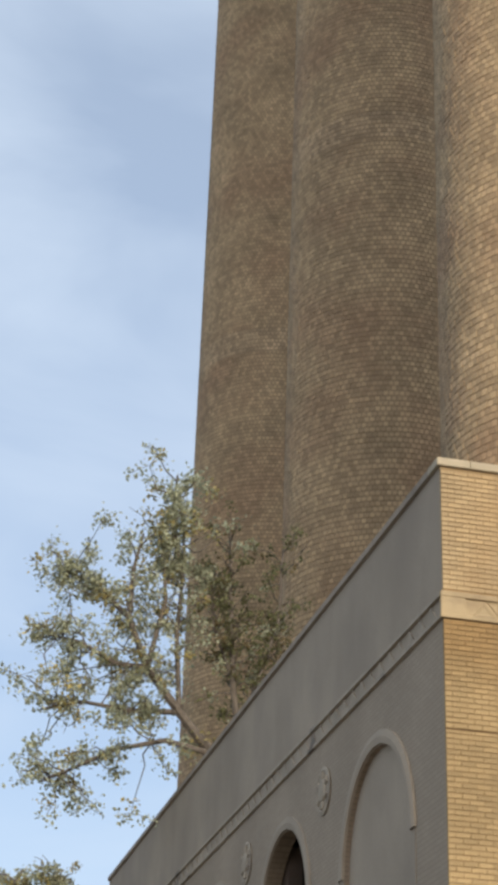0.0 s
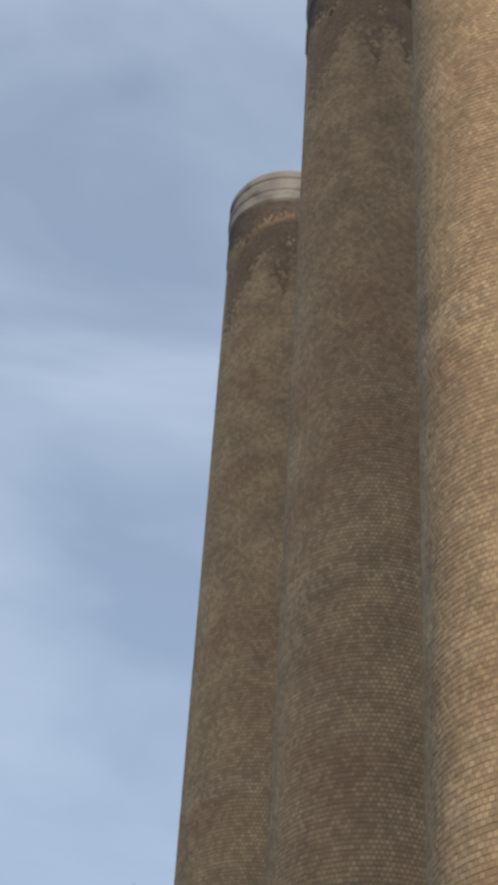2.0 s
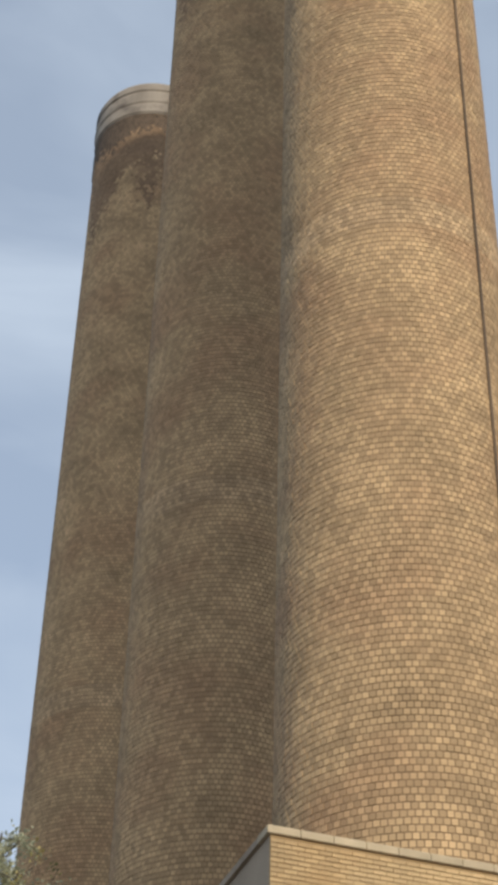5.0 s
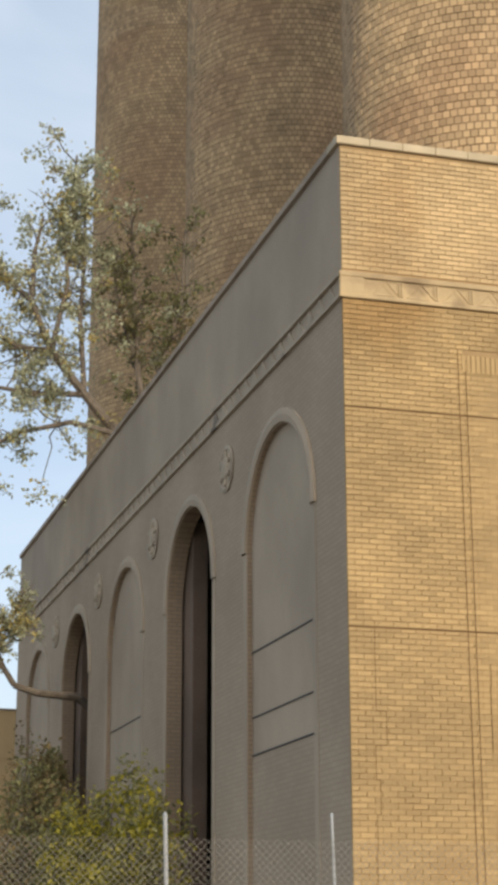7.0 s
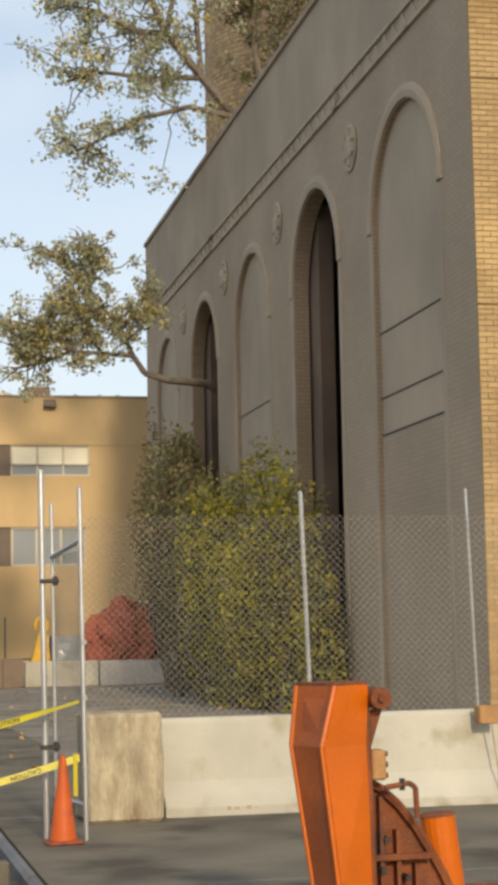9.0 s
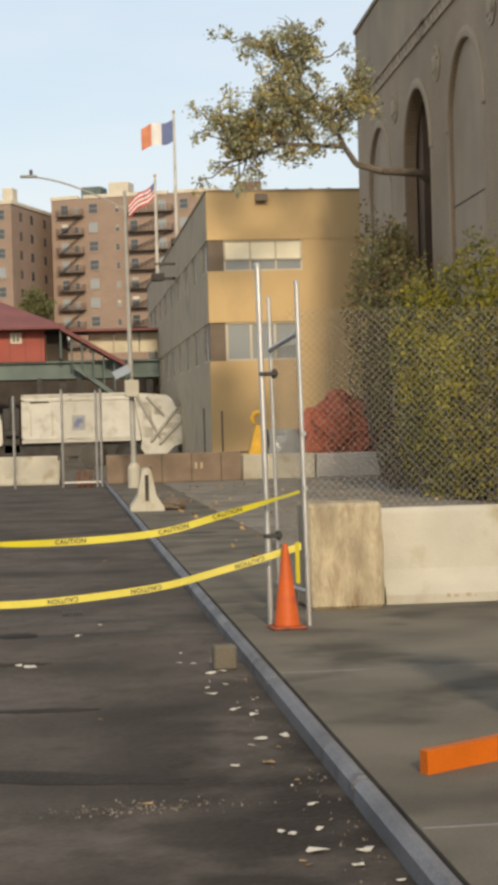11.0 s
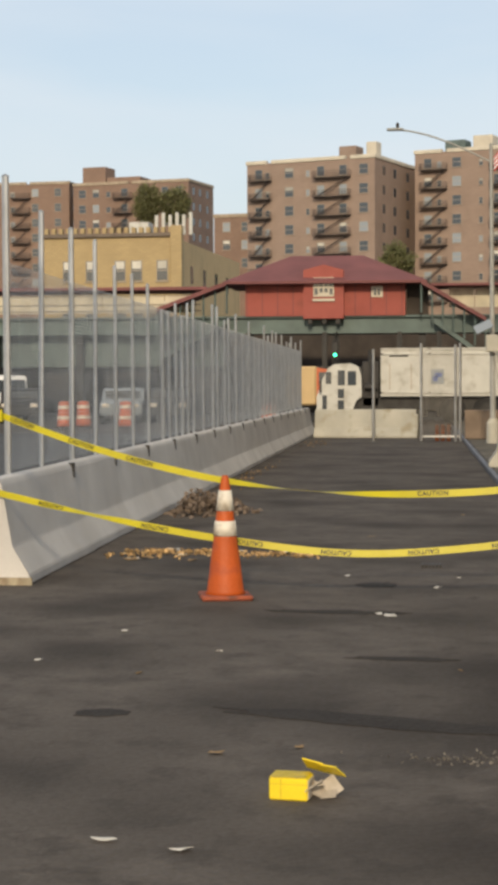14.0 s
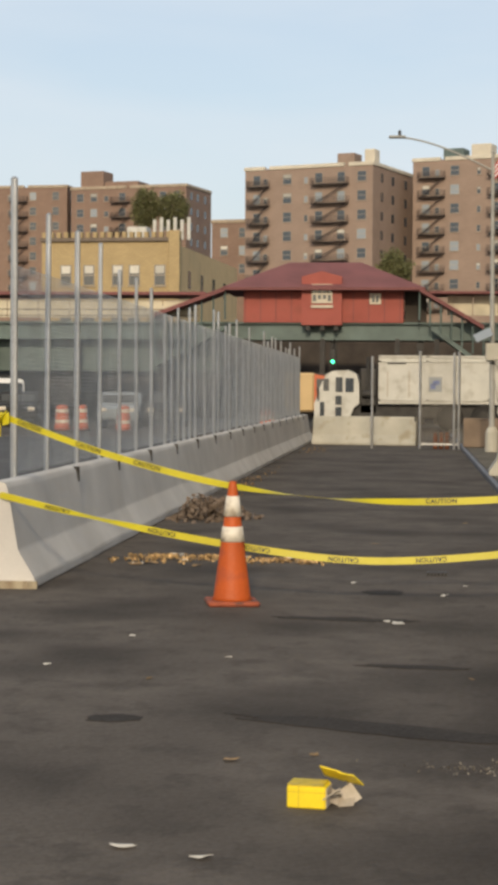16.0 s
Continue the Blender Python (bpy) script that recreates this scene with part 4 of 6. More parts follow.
for i in range(22):
    z = 1.34 - i * 0.045
    part("link", rod((-3.455 - 0.002 * i, 13.52 - 0.0025 * i, z), (-3.457 - 0.002 * i, 13.52 - 0.0025 * i, z - 0.04), 0.014 if i % 2 else 0.009, None, 6), "rust", ch)
part("padlock", box(-3.475, 13.47, 1.06, -3.425, 13.505, 1.12, 0.008), "galv", ch)
part("tail", box(1.715, 12.74, 0.42, 1.745, 12.755, 0.72, 0.0), "tape", t2[0])

# ---- distance: apartment houses ----
def window(parent, x, z, w, h, y=0.0, glass="glass", blind=None, sill=True):
    wn = part("window", boxes([(x - w / 2 - 0.06, y - 0.05, z - 0.06, x - w / 2, y + 0.04, z + h + 0.06), (x + w / 2, y - 0.05, z - 0.06, x + w / 2 + 0.06, y + 0.04, z + h + 0.06), (x - w / 2, y - 0.05, z + h, x + w / 2, y + 0.04, z + h + 0.06), (x - w / 2, y - 0.04, z + h * 0.48, x + w / 2, y + 0.03, z + h * 0.53)]), "sash", parent)
    part("pane", box(x - w / 2, y - 0.015, z, x + w / 2, y + 0.02, z + h), glass, wn)
    if blind:
        part("blind", box(x - w / 2 + 0.05, y - 0.03, z + h * (1 - blind), x + w / 2 - 0.05, y - 0.018, z + h - 0.02), "dim_blind", wn)
    if sill:
        part("sill", box(x - w / 2 - 0.12, y - 0.12, z - 0.16, x + w / 2 + 0.12, y + 0.02, z - 0.06), "sash", wn)
    return wn


def fire_escape(parent, x0, x1, z0, floors, fh, y=0.0):
    for k in range(floors):
        z = z0 + k * fh
        fe = part("fire_escape", box(x0, y - 1.1, z, x1, y - 0.02, z + 0.09), "iron", parent, "black iron fire escape landing")
        bm = bmesh.new()
        for zz in (0.3, 0.62, 0.95):
            add_box(bm, x0, y - 1.13, z + zz, x1, y - 1.07, z + zz + 0.055)
            for xx in (x0, x1 - 0.05):
                add_box(bm, xx, y - 1.07, z + zz, xx + 0.05, y, z + zz + 0.055)
        n = 13
        for i in range(n):
            xx = x0 + (x1 - x0 - 0.05) * i / (n - 1)
            add_box(bm, xx, y - 1.12, z, xx + 0.05, y - 1.08, z + 0.98)
        part("railing", bm, "iron", fe)
        if k < floors - 1:
            a, b = (x0 + 0.4, x1 - 0.4)
            for yy in (0.35, 0.85):
                part("stair_stringer", rod((a, y - yy, z + 0.1), (b, y - yy, z + fh), 0.045, None, 4), "iron", fe)
            bm = bmesh.new()
            for i in range(9):
                f = (i + 0.5) / 9
                add_box(bm, a + (b - a) * f - 0.12, y - 0.85, z + 0.1 + (fh - 0.1) * f - 0.02, a + (b - a) * f + 0.12, y - 0.35, z + 0.1 + (fh - 0.1) * f + 0.02)
            part("stair_treads", bm, "iron", fe)


def apartment(m, W, D, H, cols, escapes, label, wall="red_brick_far", side="red_brick_side", fh=2.77, floors=8, roofbits=(), seed=1, side_cols=(0.2, 0.45, 0.75)):
    rng = random.Random(seed)
    a = empty("apartment_building", m, label, "building", "distant apartment blocks")
    part("wall", box(0, 0, 0, W, 0.5, H), wall, a)
    part("side_wall", box(W - 0.5, 0.5, 0, W, D, H), side, a)
    part("side_wall", box(0, 0.5, 0, 0.5, D, H), side, a)
    part("rear_wall", box(0.5, D - 0.5, 0, W - 0.5, D, H), wall, a)
    rf = part("roof", box(0.5, 0.5, H - 0.8, W - 0.5, D - 0.5, H - 0.5), "dark_metal", a)
    bm = bmesh.new()
    cuts = [-0.15] + [W * f1 - 0.9 for f0, f1 in escapes] + [W + 0.15]
    for x0, x1 in zip(cuts, cuts[1:]):
        add_box(bm, x0 + (0.8 if x0 > 0 else 0), -0.15, H - 0.15, x1, 0.7, H + 0.4, 0.05)
    add_box(bm, W - 0.6, 0.7, H - 0.15, W + 0.15, D, H + 0.4, 0.05)
    part("parapet", bm, "coping" if wall == "brown_brick" else "cream_trim", a, "pale stone parapet")
    for x0, y0, x1, y1, z1, mt in roofbits:
        part("penthouse", box(x0, y0, H - 0.5, x1, y1, H + z1, 0.08), mt, rf)
    for k in range(floors):
        z = H - 2.3 - k * fh
        for f, w in cols:
            window(a, W * f, z, w, 1.35 if w > 0.8 else 0.85, 0.0, rng.choice(("glass", "glass", "pane_grey")), rng.choice((None, None, None, None, None, 0.35)))
        for f in side_cols:
            bm = box(W - 0.02, D * f - 0.5, z, W + 0.03, D * f + 0.5, z + 1.3)
            part("side_window", bm, "glass", a)
    for f0, f1 in escapes:
        fire_escape(a, W * f0, W * f1, H - 2.75 - (floors - 1) * fh, floors, fh)
    return a


apartment(pose(-5.1 - 20.1, 252 + 7.3, 0, 0, 0, -20), 20.3, 18.0, 34.25, ((0.095, 1.1), (0.165, 0.6), (0.337, 1.3), (0.485, 0.5), (0.585, 1.1), (0.758, 1.1), (0.916, 1.3)), ((0.03, 0.2), (0.54, 0.82)), "eight-storey brown brick apartment block with fire escapes", roofbits=((13.5, 3, 16.2, 6, 2.2, "red_brick_far"), (17.8, 3, 19.4, 5, 2.6, "cream_trim")), seed=2)
apartment(pose(-0.4, 261, 0, 0, 0, -20), 25.5, 12, 35.7, ((0.08, 1.1), (0.15, 0.6), (0.255, 1.3), (0.40, 0.5), (0.50, 1.1), (0.67, 1.1), (0.80, 1.2), (0.92, 1.2)), ((0.04, 0.2), (0.46, 0.74)), "tall brown brick apartment block with a rooftop tank", roofbits=((8.0, 3, 11.0, 6, 2.5, "cream_trim"), (4.0, 2, 7.1, 5, 1.9, "teal")), seed=3)
apartment(pose(-63, 318, 0, 0, 0, -14), 22.7, 12.7, 38.3, ((0.08, 1.3), (0.2, 1.2), (0.31, 0.8), (0.45, 1.2), (0.62, 1.2), (0.8, 1.2), (0.92, 1.2)), ((0.36, 0.52),), "dark brown brick apartment block behind trees", wall="brown_brick", side="brown_brick", roofbits=((1.6, 0.6, 6.2, 5, 3.3, "brown_brick"), (6.4, 0.8, 13, 6, 1.3, "brown_brick")), seed=4, floors=7)
apartment(pose(-86, 322, 0, 0, 0, -6), 22, 14, 39.0, ((0.15, 1.2), (0.3, 1.2), (0.5, 0.8), (0.7, 1.2), (0.9, 1.2)), ((0.5, 0.66),), "dark brown apartment block with a flat roof", wall="brown_brick", side="brown_brick", seed=5, floors=7)
apartment(pose(-31.4, 270, 0, 0, 0, -10), 10, 12, 27.6, ((0.2, 1.1), (0.5, 1.1), (0.8, 1.1)), (), "low brown-red brick house between taller blocks", wall="brown_brick", side="red_brick_side", seed=6, floors=4)

# yellow brick house with a toothed parapet
yh = empty("yellow_house", pose(-33, 153, 0, 0, 0, -4), "yellow brick house with a toothed parapet and antennas", "building")
YW, YH = 12.4, 14.7
part("wall", box(0, 0, 0, YW, 0.4, YH), "yellow_far", yh)
part("side_wall", box(YW - 0.4, 0.4, 0, YW, 30, YH - 0.4), "tan_wall", yh)
yr = part("roof", box(0, 0.4, YH - 0.9, YW - 0.4, 30, YH - 0.6), "dark_metal", yh)
part("cornice", box(-0.1, -0.25, YH - 0.1, YW + 0.1, 0.5, YH + 0.25, 0.05), "brown_panel", yh)
for i in range(19):
    part("merlon", box(0.05 + i * 0.66, -0.15, YH + 0.25, 0.42 + i * 0.66, 0.4, YH + 0.75, 0.03), "yellow_far", yh)
part("corner_pier", box(YW - 0.9, -0.3, 0, YW + 0.1, 0.6, YH + 0.85, 0.05), "yellow_far", yh)
for x in (2.2, 4.3, 6.9, 8.4, 10.7):
    window(yh, x, YH - 3.9, 0.9, 1.7, 0.0, "glass", 0.4)
    window(yh, x, YH - 7.4, 1.0, 1.7, 0.0, "glass", 0.3)
for k in range(4):
    part("side_window", box(YW - 0.02, 4 + 6 * k, YH - 4, YW + 0.04, 5.2 + 6 * k, YH - 2.4), "glass", yh)
fire_escape(yh, YW - 2.6, YW - 0.9, YH - 7.8, 1, 3)
for i in range(6):
    part("antenna_panel", box(YW - 2.8 + i * 0.62, 2, YH + 0.2, YW - 2.5 + i * 0.62, 2.25, YH + 2.0 + 0.2 * (i % 2), 0.04), "white_paint", yr, "white rooftop antenna panel")
part("roof_unit", box(YW - 5.4, 3, YH - 0.6, YW - 3.6, 5, YH + 1.5, 0.05), "white_paint", yr)

# ---- elevated railway and its station ----
el = empty("elevated_railway", None, "elevated railway viaduct with teal girders and pale windscreens", "viaduct")
gd = part("girder", box(-48, 84.9, 4.12, 14, 85.3, 4.82), "teal", el)
for z0, z1 in ((4.82, 4.92), (4.05, 4.12)):
    part("flange", box(-48, 84.7, z0, 14, 85.4, z1), "teal", gd)
part("deck", box(-48, 85.3, 4.3, 14, 96, 4.9), "dark_metal", el)
for i in range(24):
    part("windscreen", box(-48 + i * 1.55, 85.0, 5.12, -46.5 + i * 1.55, 85.1, 6.0), "el_white", el)
for i in range(6):
    part("windscreen", box(1.5 + i * 1.25, 85.6, 5.3, 2.7 + i * 1.25, 85.7, 6.25), "el_white", el)
for z in (5.2, 5.5):
    part("rail", box(-48, 84.96, z, -10.6, 85.0, z + 0.04), "brown_panel", el)
part("canopy", boxes([(-48, 84.4, 6.2, -10.2, 88, 6.36), (0.6, 84.6, 6.3, 8, 88, 6.42)], 0.02), "roof_red", el)
# Near-black columns: the shade below the deck is in their colour.
for i in range(14):
    x = -46 + i * 4.2
    col = part("column", boxes([(x - 0.17, 84.95, 0, x + 0.17, 85.25, 4.05), (x - 0.24, 84.9, 0, x + 0.24, 85.3, 0.25)]), "dark_metal", el)
part("lower_screen", box(-48, 85.6, 2.5, -9.5, 85.75, 4.05), "teal", el)
# Added backing wall: blocks the sky and carries the underpass shade in its colour.
shops = empty("shop_row", None, "added dark backing wall with panes for the shade under the viaduct", "shops")
part("wall", box(-70, 100, 0, 40, 101, 4.6), "deep_shade", shops)
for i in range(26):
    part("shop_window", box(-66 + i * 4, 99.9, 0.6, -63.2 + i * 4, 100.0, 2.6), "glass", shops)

st = empty("station_house", None, "red wooden elevated station house with a maroon hipped roof", "station")
part("wall", box(-8.35, 84.6, 4.9, -0.62, 89, 6.6), "station_red", st)
for i in range(11):
    part("batten", box(-8.3 + i * 0.75, 84.575, 4.95, -8.26 + i * 0.75, 84.6, 6.5), "roof_red", st)
bm = bmesh.new()
e = [bm.verts.new(p) for p in ((-9.35, 83.7, 6.42), (0.4, 83.7, 6.42), (0.4, 90, 6.42), (-9.35, 90, 6.42))]
e2 = [bm.verts.new(p) for p in ((-9.35, 83.7, 6.54), (0.4, 83.7, 6.54), (0.4, 90, 6.54), (-9.35, 90, 6.54))]
t = [bm.verts.new(p) for p in ((-6.3, 86.8, 7.95), (-2.7, 86.8, 7.95))]
bm.faces.new(e[::-1])
for i in range(4):
    bm.faces.new((e[i], e[(i + 1) % 4], e2[(i + 1) % 4], e2[i]))
bm.faces.new((e2[0], e2[1], t[1], t[0]))
bm.faces.new((e2[1], e2[2], t[1]))
bm.faces.new((e2[2], e2[3], t[0], t[1]))
bm.faces.new((e2[3], e2[0], t[0]))
part("roof", bm, "roof_red", st)
bay = part("bay", prism([(-5.5, 4.75), (-3.57, 4.75), (-3.57, 7.08), (-4.53, 7.34), (-5.5, 7.08)], 84.1, 86.5, "y"), "station_red", st)
part("bay_window_frame", boxes([(-5.02, 84.03, 5.80, -4.02, 84.1, 6.72), (-5.05, 84.0, 5.58, -3.99, 84.1, 5.70)]), "cream_trim", bay)
for i in range(4):
    part("pane", box(-4.96 + i * 0.24, 84.0, 5.90 if i in (0, 3) else 6.0, -4.8 + i * 0.24, 84.04, 6.2), "glass", bay)
    part("pane", box(-4.96 + i * 0.24, 84.0, 6.30, -4.8 + i * 0.24, 84.04, 6.5 if i in (0, 3) else 6.64), "glass", bay)
for x in (-5.3, -4.6, -3.95):
    part("bracket", box(x, 84.2, 4.5, x + 0.2, 84.6, 4.75), "dark_metal", bay)
wn = part("window", box(-2.25, 84.54, 5.78, -1.7, 84.6, 6.3), "cream_trim", st)
part("pane", box(-2.13, 84.52, 5.88, -2.0, 84.545, 6.2), "glass", wn)
part("pane", box(-1.95, 84.52, 5.88, -1.82, 84.545, 6.2), "glass", wn)
# Solid near-black box; its colour gives the open landing's shade.
part("shade_end", box(-0.55, 85.2, 4.95, 0.5, 88, 6.6), "deep_shade", st, "dark box for the shaded open landing beside the house")
for s in (0, 1):
    x0, x1 = ((0.15, 3.2), (-9.2, -12.6))[s]
    bm = prism([(x0, 6.55), (x1, 4.75 if s == 0 else 5.3), (x1, 4.55 if s == 0 else 5.1), (x0, 6.35)], 83.6, 86.0, "y")
    part("stair_roof", bm, "roof_red", st, "sloping maroon stair roof")
    bm = prism([(x0 + 0.6 * (1 - s), 4.75), (x1, 2.95), (x1, 2.7), (x0 + 0.6 * (1 - s), 4.5)], 84.0, 86.0, "y")
    part("stair", bm, "teal", st)
    for i in range(7):
        f = i / 6
        x = x0 + (x1 - x0) * f
        part("baluster", rod((x, 84, 5.0 - 1.9 * f), (x, 84, 6.4 - (1.75 if s == 0 else 1.2) * f), 0.05, None, 6), "teal", st)
# Columns coloured dark as well, for the shade below the house.
for x in (-8.2, -4.5, -0.9, 1.0):
    part("column", box(x - 0.12, 84.4, 0, x + 0.12, 84.7, 4.1), "dark_metal", st)
sg = tagged(part("traffic_signal", boxes([(-4.08, 83.0, 2.75, -3.78, 83.2, 3.6)], 0.03), "dark_metal"), "traffic signal showing green, hung below the viaduct", "traffic light")
part("green_lamp", lathe([(0.085, 0), (0.05, 0.04)], 14, None, (0, 0, 0)), "signal_green", sg).matrix_basis = pose(-3.93, 82.99, 2.98, 90, 0, 0)
part("hanger", rod((-3.93, 83.1, 3.6), (-3.93, 84.6, 4.1), 0.03), "dark_metal", sg)

# ---- tan building with ribbon windows ----
tb = empty("tan_office", None, "low tan rendered office building with ribbon windows", "building")
TX, TY, TZ = 4.87, 56.0, 9.1
for z0, z1 in ((0, 3.66), (4.9, 6.55), (7.55, TZ)):
    part("wall_band", boxes([(TX, TY, z0, 16, TY + 0.4, z1)]), "tan_wall", tb)
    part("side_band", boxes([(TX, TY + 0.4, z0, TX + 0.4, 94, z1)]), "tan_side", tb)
for z0, z1 in ((3.66, 4.9), (6.55, 7.55)):
    part("pier", box(7.95 if z0 > 5 else 7.8, TY + 0.02, z0, 16, TY + 0.38, z1), "tan_wall", tb)
    part("corner_panel", box(TX + 0.03, TY + 0.06, z0, 5.4, TY + 0.4, z1), "brown_panel", tb)
    for i in range(9):
        y = TY + 0.45 + i * 4.2
        w = part("side_window", boxes([(TX + 0.05, y, z0, TX + 0.12, y + 2.0, z0 + 0.07), (TX + 0.05, y + 0.96, z0, TX + 0.12, y + 1.04, z1), (TX + 0.05, y, z1 - 0.07, TX + 0.12, y + 2.0, z1)]), "cream_trim", tb)
        part("pane", box(TX + 0.08, y, z0 + 0.07, TX + 0.14, y + 2.0, z1 - 0.07), "pane_grey", w)
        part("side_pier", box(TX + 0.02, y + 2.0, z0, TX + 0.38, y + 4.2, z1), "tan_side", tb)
w = part("window", boxes([(5.4, TY + 0.05, 6.55, 7.95, TY + 0.16, 6.6), (5.4, TY + 0.05, 6.9, 7.95, TY + 0.16, 6.95), (5.4, TY + 0.05, 7.5, 7.95, TY + 0.16, 7.55)] + [(5.4 + i * 0.83, TY + 0.05, 6.6, 5.46 + i * 0.83, TY + 0.16, 7.5) for i in range(4)]), "cream_trim", tb)
for i in range(3):
    part("blind_pane", box(5.46 + i * 0.83, TY + 0.1, 6.95, 6.23 + i * 0.83, TY + 0.14, 7.5), "pane_bright", w, "pane with a pale drawn blind")
    part("pane", box(5.46 + i * 0.83, TY + 0.1, 6.6, 6.23 + i * 0.83, TY + 0.14, 6.9), "pane_grey", w)
w = part("window", boxes([(5.4, TY + 0.05, 3.66, 7.8, TY + 0.16, 3.72), (5.4, TY + 0.05, 4.84, 7.8, TY + 0.16, 4.9)] + [(5.4 + i * 0.78, TY + 0.05, 3.7, 5.48 + i * 0.78, TY + 0.16, 4.86) for i in range(4)]), "cream_trim", tb)
for i in range(3):
    part("pane", box(5.48 + i * 0.78, TY + 0.1, 3.72, 6.18 + i * 0.78, TY + 0.14, 4.84), "pane_grey", w)
part("roof", box(TX + 0.4, TY + 0.4, TZ - 0.5, 16, 94, TZ - 0.3), "dark_metal", tb)
part("parapet_cap", boxes([(TX - 0.04, TY - 0.04, TZ, 16, TY + 0.44, TZ + 0.06), (TX - 0.04, TY + 0.44, TZ, TX + 0.44, 94, TZ + 0.06)]), "coping", tb)
part("roof_box", box(5.95, TY + 0.6, TZ - 0.3, 6.75, TY + 1.3, TZ + 0.42, 0.02), "red_brick_side", tb)
part("wall_vent", prism([(TY - 0.28, TZ - 0.27), (TY, TZ - 0.07), (TY, TZ - 0.3), (TY - 0.28, TZ - 0.33)], 6.45, 6.85, "x"), "brown_panel", tb)
for x in (7.6, 8.4, 9.0):
    part("roof_pipe", rod((x, TY + 0.8, TZ - 0.3), (x, TY + 0.8, TZ + 0.2), 0.06), "coping", tb)


def flagpole(x, y, z0, z1, label, cols, flag):
    p = empty("flagpole", None, label, "flagpole", "flagpoles")
    part("pole", rod((x, y, z0), (x, y, z1), 0.075, 0.045, 10), "white_paint", p)
    part("finial", lathe([(0.02, 0), (0.08, 0.06), (0.02, 0.14)], 10, None, (x, y, z1)), "machine_yellow", p)
    part("foot", box(x - 0.25, y - 0.25, z0 - 0.15, x + 0.25, y + 0.25, z0 + 0.15, 0.03), "dark_metal", p)
    if z0 < 9:
        part("wall_bracket", boxes([(x - 0.1, y - 0.08, z0 - 0.12, 4.88, y + 0.08, z0), (x - 0.1, y - 0.08, z0 + 0.5, 4.88, y + 0.08, z0 + 0.58)]), "dark_metal", p)
    fl = None
    u0, w, h, zt, droop = flag
    for i, (f0, f1, g0, g1, mt) in enumerate(cols):
        bm = bmesh.new()
        n, m_ = 8, 4
        grid = []
        for a in range(n + 1):
            u = f0 + (f1 - f0) * a / n
            row = []
            for b in range(m_ + 1):
                v = g0 + (g1 - g0) * b / m_
                row.append(bm.verts.new((x - 0.05 - u * w, y + 0.14 * math.sin(u * 9 + v) * u, zt - v * h - droop * u - 0.07 * math.sin(u * 7))))
            grid.append(row)
        for a in range(n):
            for b in range(m_):
                bm.faces.new((grid[a][b], grid[a + 1][b], grid[a + 1][b + 1], grid[a][b + 1]))
        ob = part("flag" if fl is None else "flag_stripe", bm, mt, p if fl is None else fl)
        ob.modifiers.new("thickness", "SOLIDIFY").thickness = 0.006
        fl = fl or ob
    return p


flagpole(5.02, 72, 9.2, 14.5, "white roof flagpole flying an orange, white and blue flag", ((0, 0.36, 0, 1, "flag_blue"), (0.36, 0.68, 0, 1, "flag_white"), (0.68, 1, 0, 1, "flag_orange")), (0, 1.3, 0.9, 14.25, 0.34))
flagpole(4.15, 71.5, 7.72, 11.8, "white flagpole with a striped national flag", tuple((0, 1, i / 7, (i + 1) / 7, "flag_red" if i % 2 == 0 else "flag_white") for i in range(7)) + ((0, 0.4, 0, 0.5, "flag_blue"),), (0, 1.05, 0.62, 11.6, 0.8))

# ---- mid distance: truck, lamp, gates, hoardings ----
TS = 1.129


def tx(x):
    return x * TS


def tz(z):
    return 1.6 + (z - 1.6) * TS


truck = empty("garbage_truck", pose(0, 70, 0), "white garbage truck with a grimy rear loader", "truck")
bx0, bx1, bz0, bz1 = tx(-1.33), tx(2.6), tz(1.15), tz(2.84)
part("body", prism([(bx0, bz0), (bx1 + 0.3, bz0), (bx1, bz1), (bx0, bz1)], 0, 2.4, "y"), "white_paint", truck)
for z in (bz0 + 0.12, bz1 - 0.25, bz1 - 0.05):
    part("body_rib", box(bx0, -0.05, z, bx1, 0.0, z + 0.07), "white_paint", truck)
for x in (bx0, bx0 + 1.9, bx1 - 0.15):
    part("body_post", box(x, -0.05, bz0, x + 0.09, 0.0, bz1), "white_paint", truck)
lg = part("side_panel", box(tx(0.44), -0.02, tz(1.58), tx(0.90), 0.0, tz(2.1)), "pane_grey", truck, "pale blue square emblem panel")
part("emblem", boxes([(tx(0.50), -0.03, tz(1.68), tx(0.68), -0.018, tz(1.86)), (tx(0.58), -0.03, tz(1.82), tx(0.82), -0.018, tz(1.98))]), "flag_blue", lg)
part("lettering", boxes([(bx0 + 0.35, -0.015, tz(2.55), bx0 + 1.1, -0.002, tz(2.6))]), "tape_ink", truck, "line of small dark lettering")
for x in (0.35, 1.2):
    part("door_line", box(bx0 + x, -0.012, tz(1.4), bx0 + x + 0.03, -0.002, tz(2.3)), "coping", truck)
part("tailgate", prism([(bx1 + 0.02, bz1), (tx(3.79), tz(2.74)), (tx(3.98), tz(2.6)), (tx(4.2), tz(2.12)), (tx(4.6), tz(1.58)), (tx(4.68), tz(1.1)), (tx(4.05), tz(0.92)), (tx(3.7), tz(0.6)), (tx(3.07), tz(0.55)), (tx(2.85), tz(0.85)), (bx1 + 0.33, bz0)], 0.05, 2.35, "y"), "white_paint", truck, "grimy white loading hopper")
